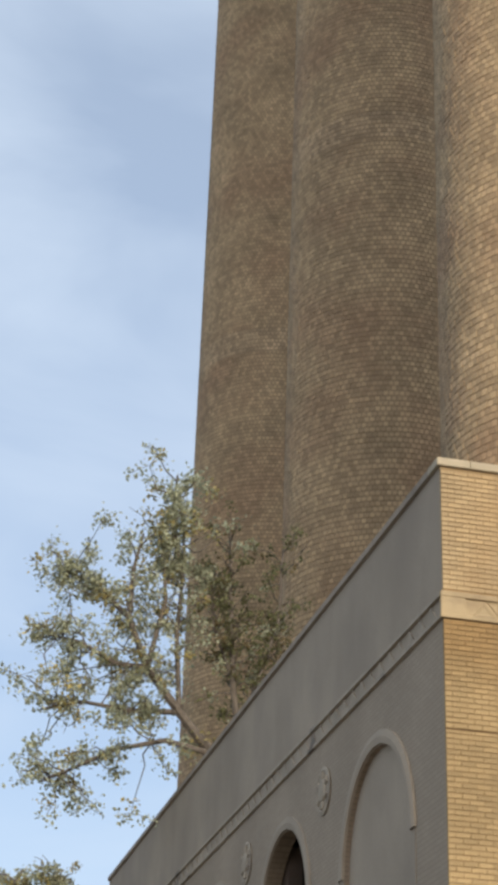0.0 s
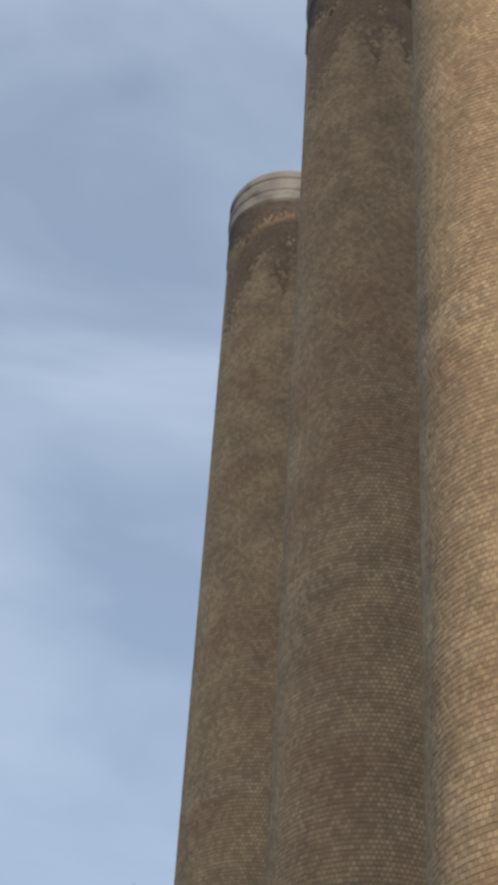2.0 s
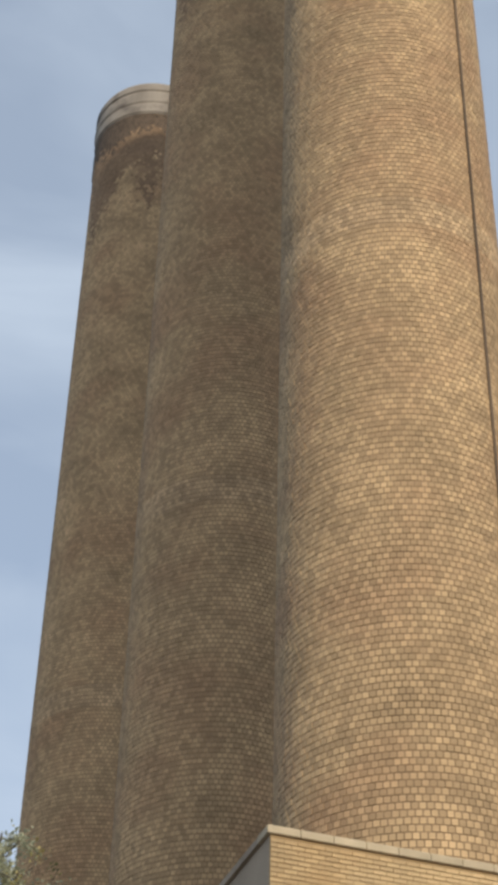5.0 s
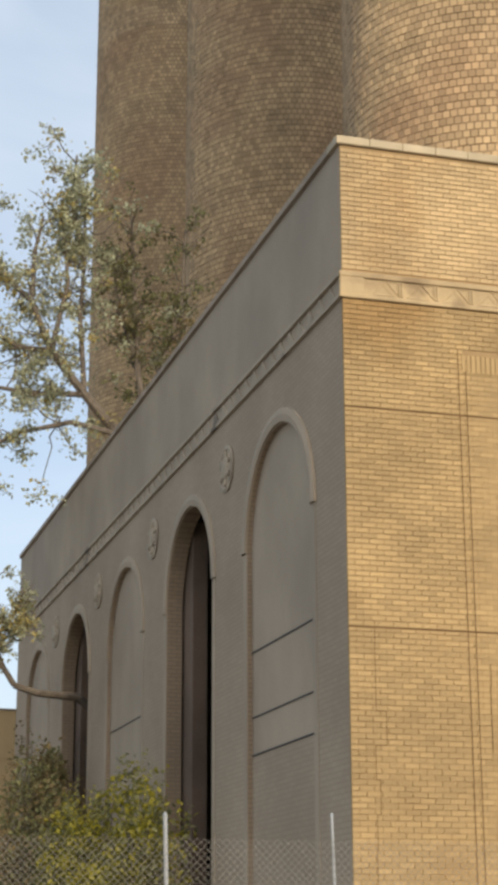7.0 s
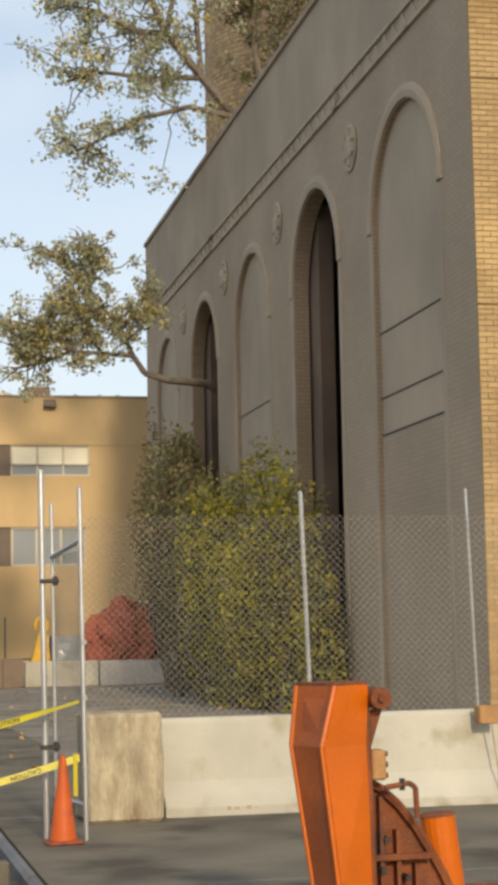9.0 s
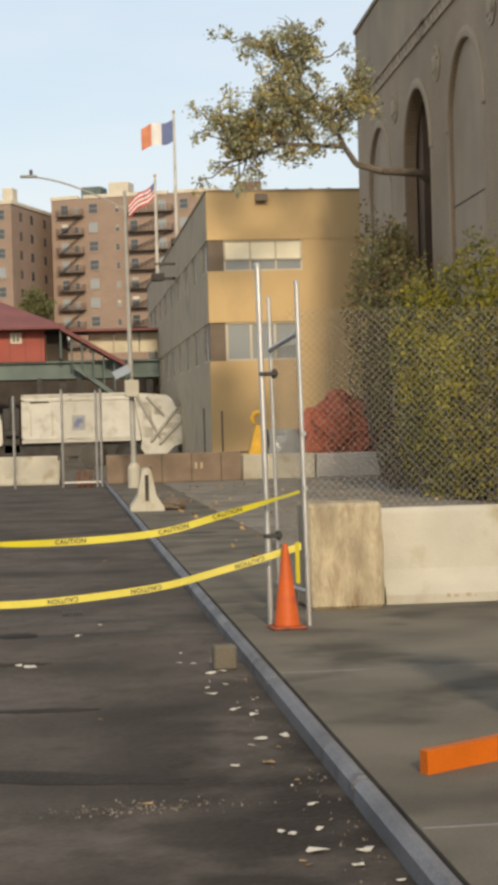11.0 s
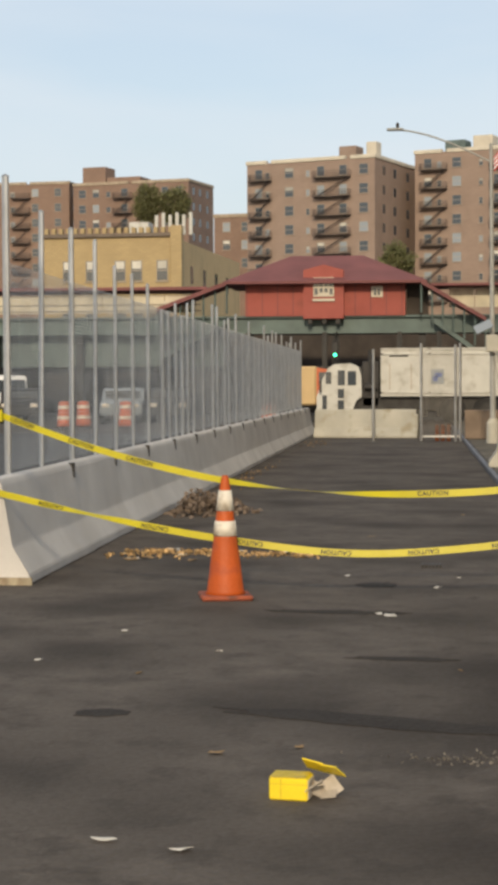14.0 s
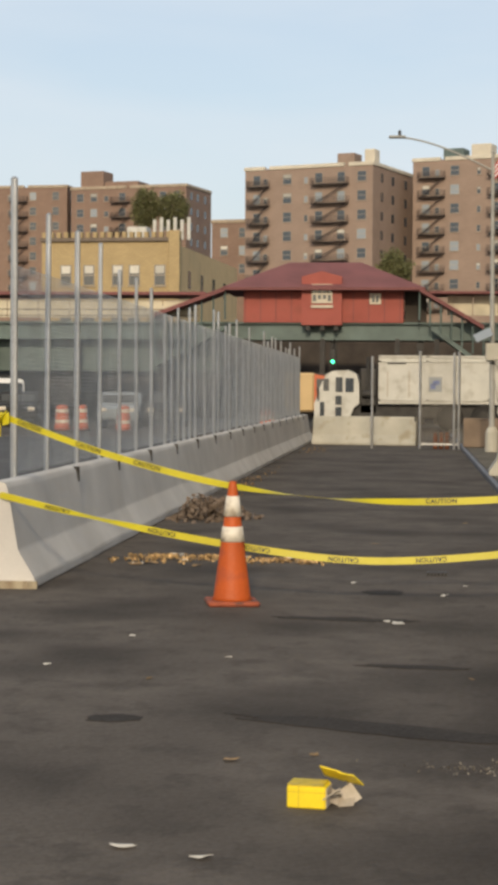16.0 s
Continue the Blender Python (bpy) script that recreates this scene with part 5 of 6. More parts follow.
for a, b in (((2.75, 2.7), (3.55, 1.2)), ((3.1, 2.7), (3.7, 2.0)), ((3.2, 1.1), (4.2, 2.3)), ((3.5, 1.0), (4.5, 2.0))):
    part("hydraulic_arm", rod((tx(a[0]), -0.02, tz(a[1])), (tx(b[0]), -0.02, tz(b[1])), 0.07, 0.05, 8), "dull_white", truck)
# Slightly proud plates, their darker white standing for shade in the hopper's recesses.
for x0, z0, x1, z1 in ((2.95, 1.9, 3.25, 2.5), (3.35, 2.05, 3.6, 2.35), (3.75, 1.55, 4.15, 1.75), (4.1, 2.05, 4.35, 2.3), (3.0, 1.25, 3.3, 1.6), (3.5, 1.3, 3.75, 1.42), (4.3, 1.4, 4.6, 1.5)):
    part("hopper_recess", box(tx(x0), 0.02, tz(z0), tx(x1), 0.06, tz(z1)), "dull_white", truck)
part("rear_pipe", rod((tx(4.35), 0.0, tz(2.3)), (tx(4.95), 0.0, tz(1.35)), 0.05), "dull_white", truck)
cab = part("cab", prism([(tx(-3.6), tz(0.6)), (tx(-2.35), tz(0.6)), (tx(-2.2), tz(1.0)), (tx(-2.0), tz(1.15)), (tx(-2.02), tz(1.9)), (tx(-2.12), tz(2.2)), (tx(-2.4), tz(2.33)), (tx(-2.95), tz(2.3)), (tx(-3.2), tz(2.16)), (tx(-3.42), tz(1.7)), (tx(-3.6), tz(1.15))], 0.05, 2.3, "y"), "white_paint", truck)
for x0, z0, x1, z1 in ((-3.28, 1.6, -3.08, 2.02), (-2.85, 1.55, -2.6, 2.08), (-2.5, 1.55, -2.2, 2.05), (-2.85, 1.1, -2.63, 1.42), (-2.85, 0.68, -2.63, 1.02), (-3.4, 0.7, -3.24, 1.2)):
    part("cab_window", box(tx(x0), 0.02, tz(z0), tx(x1), 0.06, tz(z1), 0.01), "glass", cab)
part("mirror", boxes([(tx(-3.5), -0.2, tz(1.3), tx(-3.42), -0.1, tz(1.7))], 0.01), "dark_metal", cab)
part("engine_cover", box(tx(-1.98), 0.3, tz(0.8), tx(-1.4), 2.2, tz(2.4), 0.02), "dark_metal", truck)
part("exhaust", rod((tx(-1.72), 0.35, tz(1.2)), (tx(-1.7), 0.35, tz(2.8)), 0.08, None, 12), "dark_metal", truck)
part("air_tank", rod((tx(-1.9), 0.2, tz(1.5)), (tx(-1.45), 0.2, tz(1.5)), 0.16, None, 12), "dark_metal", truck)
part("chassis", box(tx(-3.3), 0.3, 0.55, tx(3.6), 2.1, tz(1.1)), "dark_metal", truck)
for x in (-2.75, 1.2, 2.4):
    w = part("wheel", lathe([(0.2, -0.12), (0.5, -0.14), (0.53, -0.05), (0.53, 0.1), (0.5, 0.16)], 24), "tyre", truck)
    w.matrix_basis = pose(tx(x), 0.25, 0.53, 90, 0, 0)
    rm = part("rim", lathe([(0.1, 0.0), (0.24, 0.02), (0.28, 0.06)], 18), "dark_metal", w)
    rm.matrix_basis = pose(0, 0, 0.12)
ot = empty("orange_truck", pose(-5.6, 74, 0), "orange utility truck half hidden behind the garbage truck", "truck")
part("body", box(0, 0, 0.7, 1.3, 2.0, 2.35, 0.08), "tan_wall", ot)
part("cab", prism([(1.3, 0.7), (2.2, 0.7), (2.2, 1.5), (1.9, 2.2), (1.3, 2.3)], 0.1, 1.9, "y"), "barrel", ot)
part("window", box(1.4, 0.06, 1.55, 1.85, 0.1, 2.1), "glass", ot)
for x in (0.4, 1.7):
    part("wheel", lathe([(0.2, -0.1), (0.36, -0.1), (0.36, 0.1), (0.2, 0.1)], 18), "tyre", ot).matrix_basis = pose(x, 0.1, 0.36, 90, 0, 0)

# far end of the closed street: hoarding, low wall, site gate
hd = empty("hoarding", None, "low brown stained wall closing the sidewalk", "wall")
part("wall", box(1.22, 47.0, 0.1, 4.85, 47.25, 0.88, 0.02), "brown_board", hd)
for i in range(4):
    part("panel_joint", box(1.9 + i * 0.8, 46.99, 0.1, 1.92 + i * 0.8, 47.0, 0.88), "dark_metal", hd)
part("marks", boxes([(3.6, 46.985, 0.45, 3.66, 46.995, 0.62), (3.75, 46.985, 0.45, 3.81, 46.995, 0.62)]), "coping", hd)
lw = empty("low_wall", None, "pale concrete blocks along the yard", "wall")
part("block", box(4.92, 47.2, 0.1, 6.9, 47.6, 0.78, 0.02), "cream_concrete", lw)
part("block", box(6.94, 47.2, 0.1, 9.0, 47.6, 0.76, 0.02), "concrete", lw)
fg = empty("site_gate", None, "temporary mesh gate between far barriers", "gate")
for x, y, z in ((-1.25, 48.5, 2.55), (0.07, 48.4, 2.7), (1.13, 48.1, 2.7), (1.0, 48.1, 2.65)):
    part("post", rod((x, y, 0), (x, y, z), 0.035, None, 8), "galv", fg)
part("rail", box(0.1, 48.1, 0.12, 1.1, 48.16, 0.165), "galv", fg)
vs, fs = wires(0.1, 1.1, 0.15, 2.5, 0.08, 0.003, 48.13)
tagged(raw("mesh", vs, fs, "wire", fg), kind="stuff")
for x in (0.5, 0.66, 0.82):
    part("bollard", lathe([(0.06, 0), (0.06, 0.42), (0.03, 0.46)], 12, None, (x, 48.6, 0)), "rust", fg)

lp = empty("street_lamp", None, "galvanised street lamp with a long curved arm", "street lamp")
LX, LY = 1.83, 43.7
part("pole", rod((LX, LY, 0.1), (LX - 0.05, LY, 7.5), 0.075, 0.042, 12), "dull_galv", lp)
bm = bmesh.new()
prev = None
for i in range(11):
    u = i / 10
    p = Vector((LX - 0.05 - 2.25 * u, LY, 7.05 + 0.85 * math.sin(u * 1.35)))
    if prev is not None:
        add_rod(bm, prev, p, 0.022, None, 8)
    prev = p
part("arm", bm, "dull_galv", lp)
part("lamp_head", box(LX - 2.62, LY - 0.09, 7.86, LX - 2.2, LY + 0.09, 7.92, 0.02), "dull_galv", lp)
part("sensor", lathe([(0.04, 0), (0.04, 0.1), (0.02, 0.13)], 10, None, (LX - 2.35, LY, 7.93)), "dark_metal", lp)
part("control_box", box(LX - 0.19, LY - 0.32, 2.36, LX + 0.16, LY - 0.08, 2.78, 0.02), "cream_concrete", lp, "cream control box")
part("solar_panel", box(-0.22, -0.16, -0.01, 0.22, 0.16, 0.015, 0.0, pose(LX - 0.25, LY - 0.25, 2.98, 40, -25, 0)), "pane_grey", lp)
part("base_collar", lathe([(0.17, 0), (0.16, 0.5), (0.09, 0.62)], 16, None, (LX, LY, 0.1)), "cream_concrete", lp)

# yard clutter behind the fence
pile = bmesh.new()
bmesh.ops.create_icosphere(pile, subdivisions=4, radius=1.0)
for v in pile.verts:
    n_ = noise.noise(v.co * 2.3) * 0.28 + noise.noise(v.co * 7) * 0.12 + noise.noise(v.co * 19) * 0.05
    v.co = Vector((v.co.x * (1 + n_) * 1.15, v.co.y * (1 + n_) * 0.8, max(0, (v.co.z * (1 + n_) * 0.62 + 0.55))))
pl = tagged(part("safety_netting", pile, "mesh_orange"), "heap of crumpled orange safety netting", "netting pile")
pl.location = (7.95, 48.9, 0.12)
pl.scale = (0.98, 1.0, 1.92)
rng = random.Random(51)
strands = bmesh.new()
for i in range(170):
    a, h = rng.uniform(0, math.tau), rng.uniform(0.05, 0.95)
    rr = math.sqrt(max(0.05, 1 - h * h * 0.85))
    p = Vector((1.28 * rr * math.cos(a), 0.82 * rr * math.sin(a), 1.1 * h + 0.1))
    limb_pts = [p]
    for k in range(4):
        limb_pts.append(limb_pts[-1] + Vector((rng.uniform(-0.2, 0.2), rng.uniform(-0.1, 0.1), rng.uniform(-0.14, 0.12))))
    for u, v in zip(limb_pts, limb_pts[1:]):
        add_rod(strands, u, v, 0.016, None, 4)
tagged(part("loose_strand", strands, "mesh_orange", pl), kind="stuff").scale = (0.87, 1.0, 0.75)
mc = empty("yellow_pump", pose(5.55, 49.2, 0.1), "small yellow site machine with a curved hook", "machine")
part("body", prism([(-0.5, 0.0), (0.3, 0.0), (0.18, 1.4), (-0.05, 1.5), (-0.2, 0.9)], -0.3, 0.3, "y"), "machine_yellow", mc)
bm = bmesh.new()
for i in range(9):
    a0, a1 = radians(-60 + i * 30), radians(-30 + i * 30)
    add_rod(bm, (0.05 + 0.17 * math.cos(a0), 0, 1.65 + 0.2 * math.sin(a0)), (0.05 + 0.17 * math.cos(a1), 0, 1.65 + 0.2 * math.sin(a1)), 0.06, None, 8)
part("hook", bm, "machine_yellow", mc)
part("stand", boxes([(-1.0, 0, 0, -0.95, 0.05, 1.9), (-0.75, 0.0, 0.7, 0.0, 0.04, 0.75), (-1.5, 0.1, 0, -1.45, 0.15, 2.0)]), "dark_metal", mc)
tr = bmesh.new()
bmesh.ops.create_cube(tr, size=1)
bmesh.ops.subdivide_edges(tr, edges=tr.edges[:], cuts=6, use_grid_fill=True)
for v in tr.verts:
    v.co = Vector((v.co.x * 0.9, v.co.y * 0.7, (v.co.z + 0.5) * 1.35)) + Vector((noise.noise(v.co * 3), noise.noise(v.co * 3 + Vector((5, 0, 0))), 0)) * 0.1
tpo = tagged(part("grey_tarpaulin", tr, "pane_grey"), "grey tarpaulin over stacked site goods", "tarpaulin")
tpo.location = (6.3, 49.3, 0.1)

# beyond the long fence: drums, parked van and cars
def drum(x, y):
    d = empty("traffic_drum", pose(x, y, 0), "orange and white traffic drum behind the mesh fence", "traffic drum", "traffic drums")
    part("body", lathe([(0.29, 0.05), (0.28, 0.3), (0.26, 0.31), (0.25, 0.6), (0.24, 0.61), (0.22, 0.95), (0.12, 1.0)], 20), "barrel", d, smooth=True)
    for z, r in ((0.33, 0.275), (0.72, 0.25)):
        part("band", lathe([(r, z), (r - 0.008, z + 0.12)], 20), "reflective", d)
    part("base", lathe([(0.4, 0), (0.4, 0.06), (0.3, 0.07)], 20), "black_rubber", d)


for x, y in ((-13.1, 64), (-12.55, 64.8), (-10.8, 64), (-4.4, 51.5)):
    drum(x, y)


def car(name, m, paint, label, van=False):
    c = empty(name, m, label, "car", "parked vehicles")
    o = [(-2.1, 0.35), (2.1, 0.35), (2.15, 0.75), (1.9, 0.95), (1.0, 1.0), (0.5, 1.45), (-1.1, 1.48), (-1.8, 1.0), (-2.1, 0.9)] if not van else [(-2.4, 0.35), (2.4, 0.35), (2.45, 1.0), (1.9, 1.2), (1.4, 2.05), (-2.4, 2.1)]
    bm = prism(o, -0.85, 0.85, "y")
    bmesh.ops.bevel(bm, geom=bm.edges[:], offset=0.07, segments=2, affect="EDGES")
    part("body", bm, paint, c, smooth=False)
    for s in (-1, 1):
        part("side_glass", box(-0.9 if not van else 0.4, s * 0.86 - 0.01, 1.03 if not van else 1.25, 0.5 if not van else 1.3, s * 0.86 + 0.01, 1.4 if not van else 1.85), "glass", c)
        for x in (-1.35, 1.35):
            w = part("wheel", lathe([(0.15, -0.1), (0.33, -0.1), (0.34, 0), (0.33, 0.1), (0.15, 0.1)], 20), "tyre", c)
            w.matrix_basis = pose(x, s * 0.78, 0.34, 90, 0, 0)
    part("windscreen", box(1.38 if van else 0.6, -0.7, 1.3 if van else 1.05, 1.95 if van else 0.98, 0.7, 1.85 if van else 1.35, 0.0), "glass", c)
    for s in (-1, 1):
        part("headlight", box(2.1 if not van else 2.4, s * 0.6 - 0.15, 0.68, 2.18 if not van else 2.48, s * 0.6 + 0.15, 0.84, 0.02), "reflective", c)


car("parked_van", pose(-19.2, 80, 0, 0, 0, -70), "van_white", "white van parked behind the mesh fence", True)
car("parked_car", pose(-12.2, 72, 0, 0, 0, -85), "pane_grey", "silver car standing beyond the fence")
car("parked_car", pose(-10.4, 73, 0, 0, 0, -85), "dark_metal", "dark car standing beyond the fence")
car("parked_car", pose(-17.0, 74, 0, 0, 0, -80), "dark_metal", "dark car standing beyond the fence")

# ---- trees and shrubs ----
def limb(bm, pts, r0, r1):
    n = len(pts) - 1
    for i in range(n):
        a, b = r0 + (r1 - r0) * i / n, r0 + (r1 - r0) * (i + 1) / n
        add_rod(bm, pts[i], pts[i + 1], a, b, 7)


def bent(a, b, rng, wob=0.12, n=5):
    a, b = Vector(a), Vector(b)
    d = (b - a).length
    return [a + (b - a) * (i / n) + (Vector((rng.uniform(-1, 1), rng.uniform(-1, 1), rng.uniform(-1, 1))) * wob * d * math.sin(math.pi * i / n)) for i in range(n + 1)]


def tree(name, label, mains, r0, reach, twigs, per, size, mats, seed, spread=(0.9, 1.0, 0.8), lift=0.15, thin=0.35, bare=0.3):
    """mains: limbs as lists of points; side twigs carry clusters of leaves."""
    rng = random.Random(seed)
    t = empty(name, None, label, "tree")
    bm, groups = bmesh.new(), [[] for _ in mats]
    ends = []
    for k, pts in enumerate(mains):
        limb(bm, [Vector(p) for p in pts], r0 * (0.42 if k else 1.0), 0.03)
        for i in range(twigs):
            f = rng.uniform(0.12 if k else bare, 1.0) * (len(pts) - 1)
            j = min(int(f), len(pts) - 2)
            p = Vector(pts[j]).lerp(Vector(pts[j + 1]), f - j)
            d = (Vector(pts[j + 1]) - Vector(pts[j])).normalized()
            q = p + (d * 0.5 + Vector((rng.gauss(0, spread[0]), rng.gauss(0, spread[1]), rng.gauss(lift, spread[2])))) * reach * rng.uniform(0.45, 1.0)
            path = bent(p, q, rng)
            limb(bm, path, 0.022, 0.006)
            for s in range(3):
                a = path[rng.randint(2, 5)]
                e = a + Vector((rng.gauss(0, 0.5), rng.gauss(0, 0.5), rng.gauss(0.0, 0.45))) * reach * 0.42
                limb(bm, [a, a.lerp(e, 0.5) + Vector((0, 0, 0.04)), e], 0.009, 0.004)
                ends.append((a, e))
    part("trunk", bm, "bark", t)
    for a, e in ends:
        g = groups[0 if rng.random() < 0.6 else rng.randrange(len(mats))]
        c = 0.14 * reach
        for _ in range(int(per * rng.uniform(1 - thin, 1 + thin))):
            f = rng.uniform(0.25, 1.08)
            p = a.lerp(e, f)
            g.append(p + Vector((rng.gauss(0, c), rng.gauss(0, c), rng.gauss(-0.04, c * 0.8))))
    for pts, mt in zip(groups, mats):
        if pts:
            tagged(leaves("crown", pts, size, mt, t, rng), kind="stuff")
    return t


A = [(10.5, 42.3, 12.08), (10.3, 42.1, 13.3), (9.8, 42, 14.4), (8.9, 42, 15.4), (8.0, 42, 16.5), (7.45, 42, 17.8), (7.5, 42, 19.2), (7.7, 42, 20.2)]
tree("roof_tree", "airy grey-green tree rooted on the roof behind the parapet", [A, [(8.0, 42, 16.5), (7.2, 42, 16.5), (6.2, 41.8, 16.9), (5.3, 41.8, 17.0)], [(9.8, 42, 14.4), (8.5, 41.6, 14.5), (7.2, 41.5, 14.1), (6.0, 41.5, 13.4), (5.4, 41.5, 13.1)], [(7.45, 42, 17.8), (6.5, 42, 18.6), (5.6, 42, 18.9)], [(8.9, 42, 15.4), (8.8, 42.3, 17.6), (8.9, 42.3, 19.6), (8.8, 42.3, 21.4)], [(8.9, 42, 15.4), (7.6, 42, 15.3), (6.4, 42, 15.4), (5.4, 42, 15.1)], [(8.88, 42.3, 19.2), (8.5, 42.3, 20.8), (8.6, 42.3, 22.2)], [(8.0, 42, 16.5), (8.4, 42, 18.4), (8.2, 42, 20.2)]], 0.19, 0.98, 25, 24, 0.115, ("leaf_green", "leaf_gold", "leaf_green"), 11, thin=0.6, lift=0.02)
tree("roof_sapling", "slender dark-leaved sapling rooted on the roof", [[(10.95, 42.6, 12.08), (10.8, 42.6, 14.2), (10.42, 42.6, 16.6), (10.3, 42.6, 18.6), (10.2, 42.6, 21.0)], [(10.65, 42.6, 15.2), (11.2, 42.7, 16.9), (11.65, 42.7, 18.4), (11.75, 42.7, 20.6)], [(10.42, 42.6, 16.6), (9.9, 42.6, 18.0), (9.7, 42.6, 19.6)]], 0.14, 0.75, 34, 17, 0.10, ("leaf_dark", "leaf_green", "leaf_brown"), 12)
tree("yard_tree", "leaning tree with olive-gold autumn leaves by the arcade", [[(10.0, 41.2, 0.1), (9.9, 41.1, 4.5), (9.5, 41.0, 6.9), (8.6, 40.6, 7.42), (7.6, 40.1, 7.40), (7.0, 40, 7.55), (6.73, 40, 7.95), (6.45, 40, 8.6), (6.1, 40, 9.0), (5.7, 40, 9.5)], [(6.73, 40, 7.95), (6.0, 40, 8.0), (5.3, 40, 8.05), (4.6, 40, 7.75), (3.9, 40, 7.6)], [(6.45, 40, 8.6), (6.8, 39.8, 9.0), (7.0, 39.8, 9.35)], [(6.1, 40, 9.0), (5.4, 40, 9.1), (4.7, 40, 8.9), (4.1, 40, 8.6)], [(5.7, 40, 9.5), (5.3, 40, 10.1), (4.6, 40, 10.5)], [(5.3, 40, 8.05), (4.8, 40, 8.5), (4.2, 40, 8.3)], [(6.0, 40, 8.0), (5.7, 40, 8.5), (5.4, 40, 8.6)], [(6.1, 40, 9.0), (5.6, 40, 8.9), (5.0, 40, 9.3)], [(4.6, 40, 7.75), (4.2, 40, 8.2), (3.7, 40, 8.6)], [(5.7, 40, 9.5), (5.9, 40, 10.0), (5.8, 40, 10.4)]], 0.13, 0.62, 20, 24, 0.092, ("leaf_green", "leaf_gold", "leaf_gold", "leaf_gold"), 13, spread=(0.8, 0.8, 0.6), lift=0.05, bare=0.68)


def far_tree(x, y, zc, rx, rz, seed):
    """A trunk with limbs and a dense uneven crown, far away."""
    rng = random.Random(seed)
    t = empty("far_tree", None, "dark green tree among the distant apartment blocks", "tree", "far trees")
    bm = bmesh.new()
    limb(bm, [Vector((x, y, 0)), Vector((x + 0.2, y, zc * 0.5)), Vector((x, y, zc))], 0.35, 0.12)
    for k in range(9):
        a = k * 2.4
        limb(bm, bent((x, y, zc - rz * 0.9), (x + rx * 0.8 * math.cos(a), y + rx * 0.8 * math.sin(a), zc + rz * rng.uniform(-0.3, 0.7)), rng), 0.12, 0.03)
    part("trunk", bm, "bark", t)
    pts = []
    for _ in range(5200):
        d = Vector((rng.gauss(0, 1), rng.gauss(0, 1), rng.gauss(0, 1))).normalized()
        w = (1 + 0.45 * noise.noise(d * 2.0 + Vector((seed, 0, 0))) + 0.25 * noise.noise(d * 5 + Vector((0, seed, 0)))) * rng.uniform(0.3, 1.0) ** 0.4
        pts.append((x + d.x * rx * w, y + d.y * rx * w, zc + d.z * rz * w))
    tagged(leaves("crown", pts, 0.34, "leaf_dark", t, rng), kind="stuff")


for row in ((-45.0, 290, 31.9, 2.3, 3.2, 21), (-40.3, 290, 31.4, 2.6, 3.0, 22), (-2.9, 235, 17.6, 2.4, 2.6, 23)):
    far_tree(*row)


def shrub(name, label, blobs, count, size, mats, seed):
    rng = random.Random(seed)
    s = empty(name, None, label, "shrub", "shrubs by the arcade")
    bm = bmesh.new()
    groups = [[] for _ in mats]
    for bx, by, bz, rx, ry, rz in blobs:
        for _ in range(7):
            e = Vector((bx + rng.uniform(-1, 1) * rx * 0.8, by + rng.uniform(-1, 1) * ry * 0.8, bz + rng.uniform(0.0, 0.8) * rz))
            limb(bm, bent((bx + rng.uniform(-0.3, 0.3), by + rng.uniform(-0.5, 0.5), 0.08), e, rng), 0.03, 0.008)
        for _ in range(count):
            d = Vector((rng.gauss(0, 1), rng.gauss(0, 1), rng.gauss(0, 1))).normalized()
            f = rng.uniform(0.35, 1.0) ** 0.5
            w = 1 + 0.5 * noise.noise(d * 2.1 + Vector((bx, by, bz))) + 0.2 * noise.noise(d * 6 + Vector((by, bx, bz)))
            p = Vector((bx + d.x * rx * f * w, by + d.y * ry * f * w, bz + d.z * rz * f * w))
            if p.z < 0.12:
                p.z = rng.uniform(0.12, 0.6)
            if p.x > 8.3 + 0.02 * (p.y - 21.8):
                p.x = 8.3 + 0.02 * (p.y - 21.8) - rng.uniform(0, 0.2)
            n_ = noise.noise(p * 0.85 + Vector((seed, 0, 0))) + 0.5 * noise.noise(p * 2.2) + rng.gauss(0, 0.12)
            groups[min(len(mats) - 1, max(0, int((0.5 + 0.9 * n_) * len(mats))))].append(p)
    tagged(part("branchwork", bm, "bark", s), kind="stuff")
    for pts, mt in zip(groups, mats):
        if pts:
            tagged(leaves("foliage", pts, size, mt, s, rng), kind="stuff")


shrub("ivy_shrub", "dark ivy-like shrub climbing the arcade wall", ((8.1, 43.5, 3.9, 0.8, 2.6, 2.6), (7.75, 40, 3.7, 0.95, 2.4, 2.3), (7.5, 37.6, 2.6, 0.6, 1.8, 2.4), (8.25, 42.0, 5.2, 0.35, 1.7, 1.2)), 3300, 0.10, ("leaf_dark", "leaf_brown", "leaf_dark", "leaf_brown"), 31)
shrub("yellow_shrub", "bushy yellow-green shrub behind the chain-link fence", ((7.45, 34.5, 2.3, 0.75, 2.0, 2.1), (7.6, 36.2, 2.9, 0.55, 1.4, 1.7), (7.5, 31.6, 1.7, 0.8, 1.5, 1.9)), 5600, 0.095, ("leaf_dark", "leaf_yellow", "leaf_yellow", "leaf_dark"), 32)
shrub("wall_shrub", "mixed green shrub growing in the open arch", ((7.8, 30.2, 2.2, 0.6, 1.7, 2.5), (8.0, 33.2, 3.5, 0.6, 2.2, 1.5), (8.2, 29.2, 1.2, 0.4, 0.9, 1.4)), 2900, 0.10, ("leaf_dark", "leaf_yellow", "leaf_dark"), 33)
